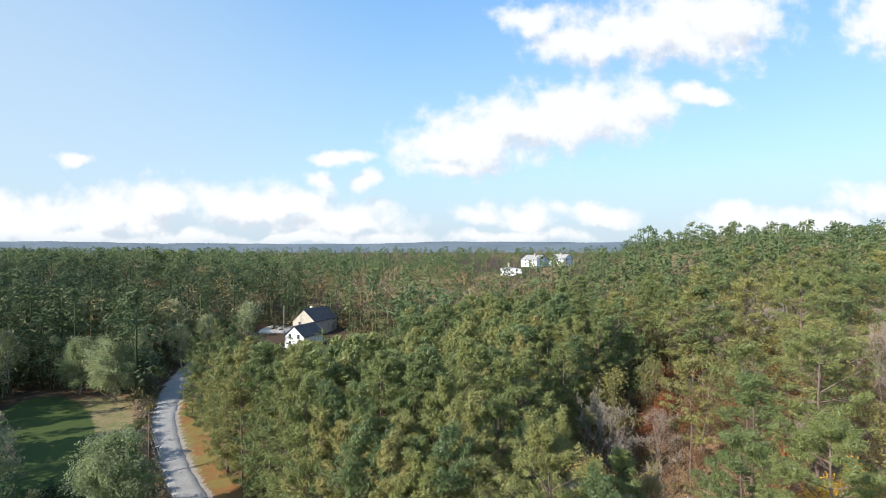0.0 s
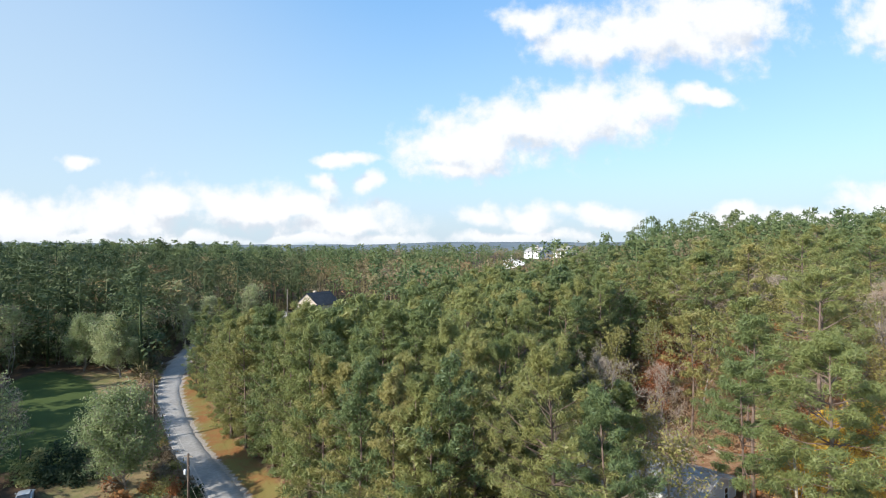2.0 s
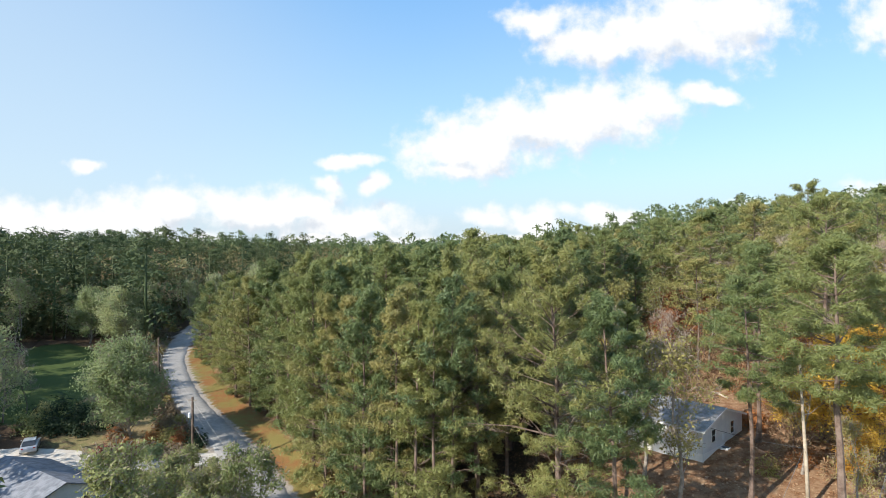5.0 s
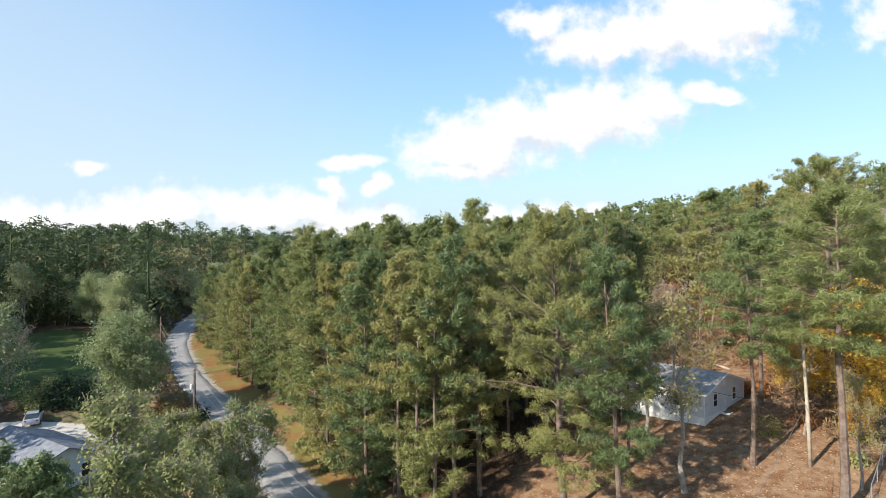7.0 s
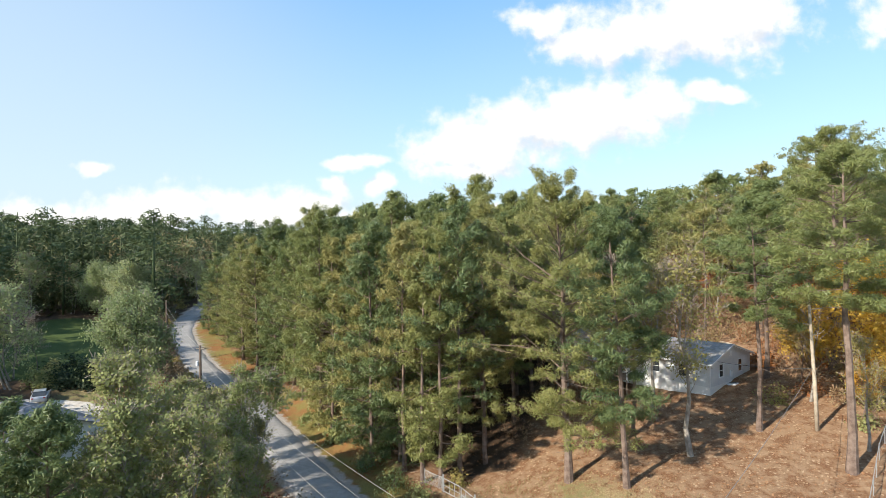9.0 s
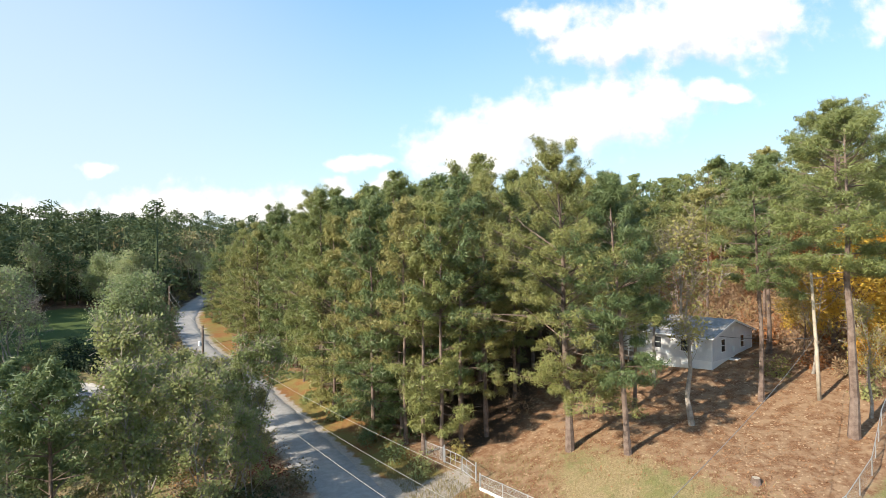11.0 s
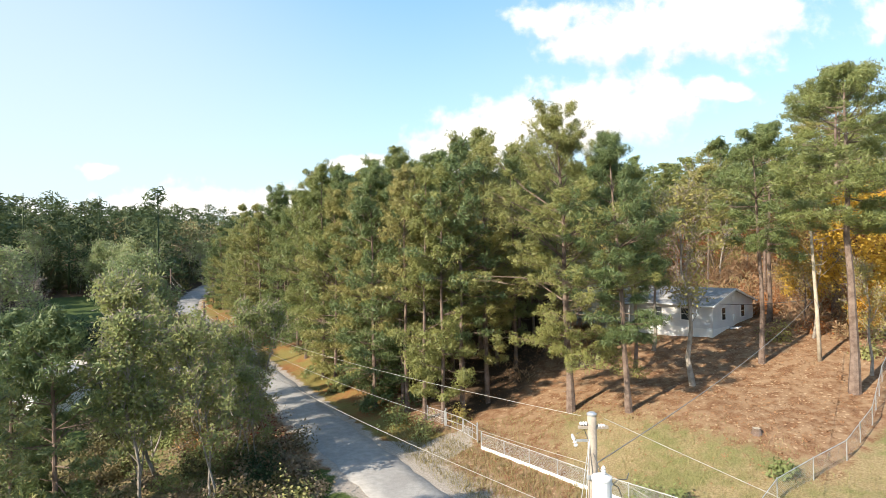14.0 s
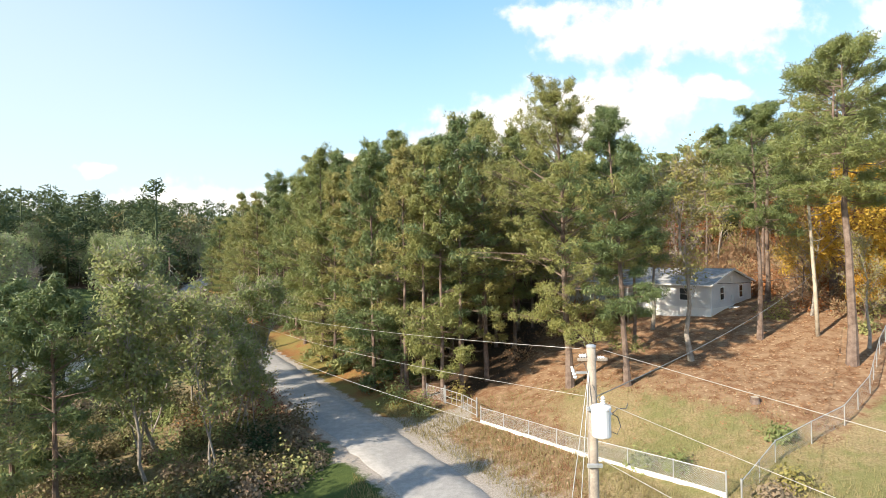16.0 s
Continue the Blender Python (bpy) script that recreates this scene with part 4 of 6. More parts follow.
willow = tree_thing("willow_tree", broad_shape(520, 12.8, 4.7, 0.06, 24, 3, 22, 0.26, 0.45, 0.2, 1, 3, 0.45), M_PALE_BARK, M_WILLOW, "broad silvery-green tree beside the road", "tree")
settle(willow, -42.0, 71.3, 0.93)
for x, y, s, a in ((-82.6, 123.7, 0.95, 200), (-72.2, 120.4, 1.02, 300)):
    place(willow, x, y, s, a)
row = [tree_thing("hardwood_tree", broad_shape(530 + i, 11.0, 3.4, 0.15, 6, 3, 9, 0.26, 0.5, 0.15, 2, 4, 0.6), M_PALE_BARK, M_WILLOW, "grey-green hardwood with thinning leaves", "tree") for i in range(2)]
settle(row[0], -76.0, 138.0)
settle(row[1], -70.0, 146.0)
for n, (x, y) in enumerate([(-82, 132), (-66, 156), (-88, 146), (-60, 165), (-78, 158), (-92, 128), (-62, 74), (-59, 70), (-97, 120)]):
    place(row[n % 2], x, y, 0.95 + 0.08 * (n % 5), 63 * n)

# wood's edge west of the lawn: unseen pines added to shade it
for n in range(11):
    place((brim + stand)[n % 5], -93 + 2.4 * n + 1.5 * (n % 2), 96 - 3.3 * n - 2.5 * (n % 3), 0.85 + 0.06 * (n % 4), 47 * n)

# pines along the far reach of the road
for n in range(12):
    k0 = int(np.argmin(np.hypot(ROAD_FINE[:, 0] + 56 + 1.2 * n, ROAD_FINE[:, 1] - 110 - 5 * n)))
    t0 = ROAD_FINE[min(k0 + 1, len(ROAD_FINE) - 1)] - ROAD_FINE[k0 - 1]
    t0 = t0 / np.linalg.norm(t0)
    q = ROAD_FINE[k0] + np.array([t0[1], -t0[0]]) * (5.2 + 2.2 * (n % 3))
    place(brim[n % 3], q[0], q[1], 0.62 + 0.05 * (n % 4), 70 * n)

# hardwoods beside the camera's way, which shade the verge and the road
for n, (x, y, s) in enumerate([(-18.4, 18.6, 0.88), (-21.5, 17.0, 0.9), (-25.0, 22.5, 0.8), (-25.5, 14.0, 0.95), (-19.0, 11.0, 0.9), (-27.0, 8.0, 1.0)]):
    place(brim[n % 3], x, y, s, 51 * n)
for n, (x, y, s) in enumerate([(-17.0, 15.5, 1.0), (-14.0, 10.0, 0.95), (-22.0, 18.0, 1.05), (-12.0, 4.0, 1.0), (-24.0, 11.0, 1.1), (-28.0, 18.0, 1.1)]):
    place(grove[n % 4], x, y, s, 51 * n)


# ---- the house on the slope: a long white home with a low gable roof ----
M_SIDING = plain("white_siding", (0.60, 0.61, 0.63), (0.70, 0.70, 0.70), 0.8, 0.6, 0, 0.004)
M_SKIRT = plain("white_skirting", (0.74, 0.74, 0.73), (0.82, 0.81, 0.79), 0.8, 0.6, 0, 0.004)
M_SHINGLE = plain("grey_shingles", (0.20, 0.195, 0.19), (0.42, 0.41, 0.395), 1.6, 0.9, 0, 0.02)
M_TRIM = plain("white_trim", (0.74, 0.74, 0.73), (0.82, 0.82, 0.81), 1.0, 0.5, 0, 0.002)


def gable_house(name, x, y, turn, width, length, wall, rise, label, walls, roof, base=0.0, over=0.35):
    root = new(name)
    root.matrix_basis = pose(x, y, ground_z(x, y) - base, 0, 0, turn)
    w, ln, z0 = width, length, -0.3
    bm = bmesh.new()
    prof = [(0, z0), (w, z0), (w, wall), (w / 2, wall + rise), (0, wall)]
    a = [bm.verts.new((px, 0, pz)) for px, pz in prof]
    b = [bm.verts.new((px, ln, pz)) for px, pz in prof]
    bm.faces.new(a)
    bm.faces.new(b[::-1])
    for i in range(5):
        j = (i + 1) % 5
        bm.faces.new((a[i], b[i], b[j], a[j]))
    bmesh.ops.recalc_face_normals(bm, faces=bm.faces[:])
    part("wall", bm, walls, root)
    sl = rise / (w / 2)
    bm = bmesh.new()
    t = 0.12
    for sgn in (0, 1):
        xs = [w / 2, -over] if sgn == 0 else [w / 2, w + over]
        zz = [wall + rise + 0.02, wall - over * sl + 0.02]
        vs = [bm.verts.new((xs[i], yy, zz[i] + dz)) for yy in (-over, ln + over) for i in (0, 1) for dz in (0, t)]
        q = lambda *ids: bm.faces.new([vs[i] for i in ids])
        q(0, 1, 3, 2), q(4, 6, 7, 5), q(1, 5, 7, 3), q(0, 2, 6, 4), q(2, 3, 7, 6), q(0, 4, 5, 1)
    bmesh.ops.recalc_face_normals(bm, faces=bm.faces[:])
    part("roof", bm, roof, root)
    return tagged(root, label, "house")


home = gable_house("mobile_home", 23.7, 51.1, 40.5, 8.6, 17.0, 2.95, 1.25, "long white mobile home with grey shingle roof", M_SIDING, M_SHINGLE)

# neighbour's low house by the drive, two houses up the valley, three on the far rise
M_SLATE = plain("blue_grey_shingles", (0.13, 0.14, 0.16), (0.24, 0.25, 0.275), 1.4, 0.85, 0, 0.02)
M_DARKROOF = plain("dark_shingles", (0.035, 0.04, 0.05), (0.07, 0.075, 0.085), 1.0, 0.85, 0, 0.02)
M_STONEWALL = plain("tan_stone_wall", (0.40, 0.33, 0.26), (0.60, 0.54, 0.46), 1.4, 0.9, 0, 0.03)
M_PAINT = plain("white_boards", (0.74, 0.74, 0.74), (0.82, 0.82, 0.82), 0.8, 0.6, 0, 0.004)
gable_house("low_house", -39.4, 48.9, 59.3, 8, 13, 2.6, 1.6, "low house with blue-grey shingle roof beside the drive", M_SIDING, M_SLATE)
gable_house("white_house", -48.5, 167.0, -22, 7, 10, 3.9, 3.0, "white gabled house with dark roof among trees", M_PAINT, M_DARKROOF)
gable_house("stone_house", -51.0, 185.0, -22, 9, 13, 5.0, 3.8, "tan stone house with dark roof among trees", M_STONEWALL, M_DARKROOF)
gable_house("far_house", 38.0, 338.0, 5, 11, 12, 4.6, 0.8, "white house on the far rise", M_PAINT, M_SHINGLE)
gable_house("far_house", 58.0, 338.0, 35, 11, 14, 4.0, 3.0, "white house with grey roof on the far rise", M_PAINT, M_SHINGLE)
gable_house("far_house", 76.0, 344.0, 35, 10, 12, 4.0, 3.0, "cream house with grey roof on the far rise", M_PAINT, M_SHINGLE)

# ---- utility poles ----
M_POLE = plain("weathered_pole", (0.22, 0.185, 0.15), (0.36, 0.31, 0.255), 1.5, 0.9, 0, 0.01)
M_TANK = plain("light_grey_tank", (0.62, 0.64, 0.66), (0.72, 0.73, 0.74), 2.0, 0.4, 0, 0.002)


def pole(x, y, height, label, lean=0.0, wood=None):
    root = new("utility_pole")
    root.matrix_basis = pose(x, y, ground_z(x, y) - 0.1, 0, lean, 0)
    v, f = tube([(0, 0, 0), (0, 0, height * 0.5), (0, 0, height)], [0.17, 0.15, 0.12], 12)
    mesh_object("shaft", v, f, wood or M_POLE, root, smooth=True)
    return tagged(root, label, "utility pole")


near_pole = pole(3.85, 14.2, 10.6, "weathered wooden utility pole carrying a transformer")
valley_pole = pole(-52.5, 180.0, 11.0, "wooden utility pole beside a house in the valley")
M_DARKPOLE = plain("tarred_pole", (0.07, 0.05, 0.04), (0.14, 0.105, 0.08), 1.5, 0.9, 0, 0.01)
bend_pole = pole(-46.6, 86.5, 10.0, "brown wooden utility pole beside the bend", 0.0, M_DARKPOLE)
far_pole = pole(-30.2, 63.6, 8.4, "brown wooden utility pole beside the road", 0.0, M_DARKPOLE)


# ---- shrubs ----
def bush(name, seed, h, r, mat, x, y, label, count=60, leaf=0.2, per=8):
    return settle(tree_thing(name, bush_shape(seed, h, r, count, leaf, per), M_BARK, mat, label, "shrub", group="shrubs"), x, y, 1.0, seed * 37 % 360, 0.1)


bush("evergreen_shrub", 601, 3.6, 2.6, M_DARK_LEAF, -51.0, 73.0, "dark evergreen shrub beside the drive", 110, 0.22, 10)
bush("evergreen_shrub", 602, 3.0, 2.2, M_DARK_LEAF, -54.0, 72.0, "dark evergreen shrub beside the drive", 90, 0.22, 10)
bush("evergreen_shrub", 603, 3.0, 2.2, M_DARK_LEAF, -13.2, 35.5, "dark glossy evergreen bush by the road", 110, 0.18, 10)
bush("red_shrub", 604, 2.2, 2.0, M_RED_LEAF, -42.2, 66.5, "dark red shrub beside the drive", 80, 0.2, 9)
bush("red_shrub", 605, 1.8, 1.6, M_RED_LEAF, -39.5, 66.0, "dark red shrub beside the drive", 70, 0.2, 9)
for n, (x, y, h, r, m) in enumerate([
    (-36.5, 67.0, 2.6, 2.4, M_WILLOW), (-34.0, 66.5, 2.4, 2.0, M_BRUSH), (-32.5, 69.5, 2.2, 1.8, M_DARK_LEAF), (-39.5, 75.0, 2.4, 1.8, M_BRUSH), (-46.0, 86.0, 2.6, 1.8, M_BRUSH), (-49.5, 92.0, 2.8, 2.0, M_BRUSH),
    (-53.5, 98.0, 3.0, 2.0, M_BRUSH), (-58.5, 106.0, 3.0, 2.2, M_OLIVE), (-62.0, 112.0, 3.2, 2.2, M_BRUSH), (-67.5, 122.0, 3.4, 2.4, M_OLIVE), (-70.5, 130.0, 3.4, 2.6, M_BRUSH), (-72.5, 140.0, 3.4, 2.6, M_OLIVE),
    (-11.0, 33.0, 1.6, 1.7, M_BRUSH), (-12.5, 38.5, 2.6, 2.2, M_BRUSH), (-14.8, 42.0, 3.0, 2.0, M_RED_LEAF), (-16.5, 46.5, 2.6, 2.0, M_BRUSH), (-19.5, 50.5, 2.6, 2.0, M_OLIVE), (-23.5, 56.0, 2.6, 2.0, M_OLIVE),
    (-48.0, 88.5, 2.6, 2.0, M_BRUSH), (-51.5, 95.0, 3.0, 2.0, M_BRUSH), (-56.0, 102.0, 3.0, 2.2, M_BRUSH), (-60.5, 109.5, 3.2, 2.2, M_BRUSH), (-65.0, 117.0, 3.2, 2.2, M_BRUSH), (-69.0, 126.0, 3.4, 2.4, M_BRUSH), (-72.0, 135.0, 3.6, 2.6, M_BRUSH), (-43.0, 80.5, 2.2, 1.8, M_BRUSH), (-12.2, 31.2, 1.5, 1.8, M_BRUSH), (-8.8, 33.4, 1.2, 1.3, M_BRUSH), (-11.5, 29.2, 1.3, 1.6, M_BRUSH), (-20.0, 27.5, 1.6, 2.0, M_BRUSH), (-16.0, 28.5, 1.5, 1.9, M_BRUSH), (-23.5, 30.0, 1.8, 2.0, M_OLIVE), (-9.4, 30.8, 1.2, 1.4, M_BRUSH), (-14.0, 30.5, 1.4, 1.8, M_OLIVE), (-18.0, 29.0, 1.8, 2.0, M_OLIVE), (-22.5, 32.5, 2.0, 2.0, M_GREEN), (-19.0, 35.0, 1.8, 2.0, M_GREEN), (-25.0, 37.0, 2.0, 2.2, M_OLIVE), (-20.5, 41.0, 2.0, 2.0, M_RUST), (-24.0, 32.0, 2.2, 2.0, M_OLIVE), (-28.5, 44.0, 2.0, 2.2, M_GREEN), (-16.0, 34.5, 1.4, 1.6, M_BRUSH),
    (-29.5, 57.0, 2.2, 2.0, M_GREEN), (-33.0, 60.0, 2.0, 2.0, M_OLIVE),
    (-2.6, 42.6, 2.6, 1.4, M_GREEN), (-5.2, 45.2, 3.0, 1.6, M_GREEN), (-8.4, 50.0, 3.0, 1.6, M_OLIVE), (-12.5, 56.0, 2.4, 1.5, M_GREEN), (0.2, 44.6, 2.0, 1.2, M_OLIVE),
    (31.5, 48.5, 2.4, 1.8, M_RUST), (34.0, 45.5, 2.2, 1.8, M_OLIVE), (28.0, 48.0, 2.2, 1.6, M_OLIVE), (31.5, 42.5, 1.6, 1.3, M_GREEN), (10.2, 29.6, 1.0, 1.1, M_GREEN), (11.4, 28.4, 1.2, 1.0, M_GREEN), (17.4, 29.2, 1.1, 0.9, M_GREEN), (14.4, 24.6, 1.2, 1.4, M_BRUSH), (16.0, 25.6, 0.9, 1.2, M_OLIVE), (-10.6, 36.2, 2.0, 1.6, M_BRUSH), (-13.6, 33.2, 1.8, 1.8, M_OLIVE), (-16.5, 37.5, 2.2, 2.0, M_OLIVE), (-19.8, 38.8, 2.4, 2.0, M_GREEN), (-12.0, 40.5, 2.2, 1.6, M_OLIVE), (-15.8, 40.8, 2.6, 1.8, M_GREEN), (-21.5, 30.0, 2.0, 2.2, M_GREEN), (-25.5, 34.5, 2.4, 2.2, M_OLIVE), (-17.5, 32.8, 1.6, 1.6, M_BRUSH), (-21.0, 48.0, 2.6, 2.2, M_GREEN), (-18.5, 47.8, 2.8, 1.8, M_RUST), (35.0, 41.5, 2.4, 1.8, M_RUST), (37.0, 55.0, 2.6, 2.0, M_RUST), (32.0, 57.0, 2.6, 2.0, M_RUST),
]):
    # olive shrubs in the near thicket take the copy with shade in its colour
    bush("shrub", 620 + n, h, r, M_THICKET if m is M_OLIVE and x < 0 and y < 52 else m, x, y, "roadside shrub with autumn leaves" if m is M_RUST or m is M_OLIVE or m is M_BRUSH else "leafy green roadside shrub", 55 if y < 52 else 75, 0.17 if y < 52 else 0.30, 9)

planting = np.random.default_rng(78)
for n, i in enumerate(np.nonzero((ROAD_FINE[:, 1] > 74) & (ROAD_FINE[:, 1] < 132))[0][::3]):
    way = ROAD_FINE[i + 1] - ROAD_FINE[i - 1]
    way = way / np.linalg.norm(way)
    q = ROAD_FINE[i] - np.array([way[1], -way[0]]) * planting.uniform(2.9, 3.8)
    bush("shrub", 950 + n, planting.uniform(1.3, 2.3), planting.uniform(1.1, 1.6), (M_BRUSH, M_BRUSH, M_OLIVE)[n % 3], q[0], q[1], "brown hedge brush along the road's edge", 55, 0.26, 9)
for n in range(16):
    x, y = planting.uniform(-58, -46), planting.uniform(71, 80)
    bush("evergreen_shrub", 900 + n, planting.uniform(2.2, 4.2), planting.uniform(1.6, 2.6), M_DARK_LEAF if n % 3 else M_GREEN, x, y, "dark evergreen shrub between drive and lawn", 80, 0.26, 9)
for n in range(14):
    x, y = planting.uniform(-45, -33), planting.uniform(67, 78)
    if road_gap(x, y)[0][0] > 3.8:
        bush("shrub", 920 + n, planting.uniform(1.4, 2.6), planting.uniform(1.2, 2.0), (M_BRUSH, M_RUST, M_OLIVE, M_BRUSH)[n % 4], x, y, "brown roadside brush under a silvery tree", 60, 0.24, 9)
for n, (x, y, z) in enumerate([(-66.0, 80.5, 0.62), (-61.0, 77.5, 0.55), (-70.0, 86.0, 0.6)]):
    place(bare[n], x, y, z, 80 * n)

thicket = np.random.default_rng(77)
for n in range(110):
    x, y = thicket.uniform(-34, -8), thicket.uniform(26, 50)
    if abs(x) < 0.86 * y + 2 and road_gap(x, y)[0][0] > (8.5 if y < 30 else 5.0):
        m = (M_BRUSH, M_THICKET, M_THICKET, M_GREEN, M_THICKET)[n % 5]
        bush("shrub", 760 + n, thicket.uniform(1.3, 2.9), thicket.uniform(1.5, 2.3), m, x, y, "tangled brush in the roadside thicket", 55, 0.19, 9)

yellow = tree_thing("maple_tree", broad_shape(700, 13.5, 3.6, 0.2, 6, 4, 8, 0.26, 0.5, 0.15, 1, 0, 0.5), M_BARK, M_YELLOW, "maple in bright yellow autumn leaf", "tree")
settle(yellow, 33.2, 46.8, 0.8)
place(yellow, 36.5, 48.5, 0.95, 120)
place(yellow, 31.6, 50.0, 0.62, 220)
place(yellow, 32.4, 44.0, 0.42, 20)
place(yellow, 35.2, 45.0, 0.55, 310)

# thin hardwoods in front of the house
thin = tree_thing("hardwood_tree", broad_shape(710, 15.0, 2.8, 0.34, 6, 3, 9, 0.19, 0.42, 0.2, 1, 3, 0.5), M_PALE_BARK, M_OLIVE, "thin grey hardwood with few olive leaves", "tree")
settle(thin, 18.0, 42.0, 1.0)
place(thin, 18.2, 51.0, 0.85, 140)
place(thin, 29.6, 39.6, 0.55, 230)
place(thin, 10.6, 52.0, 0.85, 60)

# bare broken trunk standing like a post
snag = new("dead_trunk")
v, f = tube([(0, 0, 0), (-0.15, 0, 4), (-0.35, 0.05, 8), (-0.5, 0.1, 11.5)], [0.16, 0.14, 0.115, 0.08], 9)
mesh_object("trunk", v, f, M_DEAD, snag, smooth=True)
for n, (z, a, ln) in enumerate([(7.6, 0.4, 1.5), (8.4, 2.5, 1.2), (9.6, 0.1, 1.3), (10.6, 3.5, 1.0)]):
    v, f = tube([(-0.3, 0, z), (-0.3 + math.cos(a) * ln * 0.6, math.sin(a) * ln * 0.6, z + 0.05), (-0.3 + math.cos(a) * ln, math.sin(a) * ln, z + 0.35)], [0.05, 0.035, 0.015], 5)
    mesh_object("branch", v, f, M_DEAD, snag)
snag.matrix_basis = pose(28.2, 43.0, ground_z(28.2, 43.0) - 0.15)
tagged(snag, "pale bare trunk stripped of bark, standing upright", "dead tree")

# ---- wires ----
M_WIRE = plain("aluminium_wire", (0.36, 0.34, 0.30), (0.48, 0.46, 0.41), 4.0, 0.5, 0.3, 0.0)
M_SERVICE = plain("grey_twisted_cable", (0.16, 0.155, 0.15), (0.26, 0.25, 0.24), 4.0, 0.6, 0, 0.0)
M_CABLE = plain("dark_cable", (0.05, 0.05, 0.05), (0.10, 0.10, 0.10), 4.0, 0.6, 0, 0.0)


def wire(a, b, sag, r, mat, label):
    s = np.linspace(0, 1, 25)[:, None]
    pts = np.array(a) * (1 - s) + np.array(b) * s
    pts[:, 2] -= sag * 4 * s[:, 0] * (1 - s[:, 0])
    v, f = tube(pts, np.full(25, r), 5)
    return tagged(mesh_object("power_line", v, f, mat, smooth=True), label, "wire", "overhead wires")


P1, P2, P3 = (3.85, 14.2), (-30.2, 63.6), (26.5, -29.0)
for z1, z2, z3, sag, off, r, mat, what in ((10.35, 9.0, 10.2, 1.0, -0.25, 0.008, M_WIRE, "thin bright overhead power line"), (9.05, 8.0, 9.0, 1.1, 0.0, 0.008, M_WIRE, "thin bright overhead neutral line"), (7.5, 6.2, 7.6, 1.0, 0.05, 0.012, M_WIRE, "thicker overhead telephone cable")):
    wire((P1[0] + off, P1[1] + 0.15, z1), (P2[0], P2[1], z2), sag, r, mat, what)
    wire((P1[0] + (0.3 if off < 0 else 0.12), P1[1] - 0.1, z1), (P3[0], P3[1], z3), sag * 0.6, r, mat, what)
wire((3.9, 14.4, 9.0), (27.9, 43.0, 10.6), 0.5, 0.015, M_SERVICE, "twisted service cable running to the house")
wire((27.9, 43.0, 10.6), (24.5, 52.0, 9.4), 0.2, 0.022, M_CABLE, "twisted service cable running to the house")
for z2, z4 in ((9.0, 11.8), (8.0, 10.8), (6.2, 9.0)):
    wire((P2[0], P2[1], z2), (-46.6, 86.5, z4), 0.4, 0.012, M_WIRE, "overhead line along the road")


# ---- fittings of the near pole ----
M_PORCELAIN = plain("grey_porcelain", (0.55, 0.56, 0.57), (0.68, 0.68, 0.68), 6.0, 0.25, 0, 0.0)
M_STEEL = plain("galvanised_steel", (0.42, 0.43, 0.44), (0.56, 0.57, 0.58), 5.0, 0.45, 0.6, 0.002)


def lathe(profile, steps=20, at=(0, 0, 0)):
    """A turned body from (radius, height) pairs."""
    bm = bmesh.new()
    rings = []
    for r, z in profile:
        rings.append([bm.verts.new((at[0] + r * math.cos(2 * math.pi * i / steps), at[1] + r * math.sin(2 * math.pi * i / steps), at[2] + z)) for i in range(steps)])
    for a, b in zip(rings[:-1], rings[1:]):
        for i in range(steps):
            j = (i + 1) % steps
            bm.faces.new((a[i], a[j], b[j], b[i]))
    bm.faces.new(rings[0][::-1])
    bm.faces.new(rings[-1])
    return bm


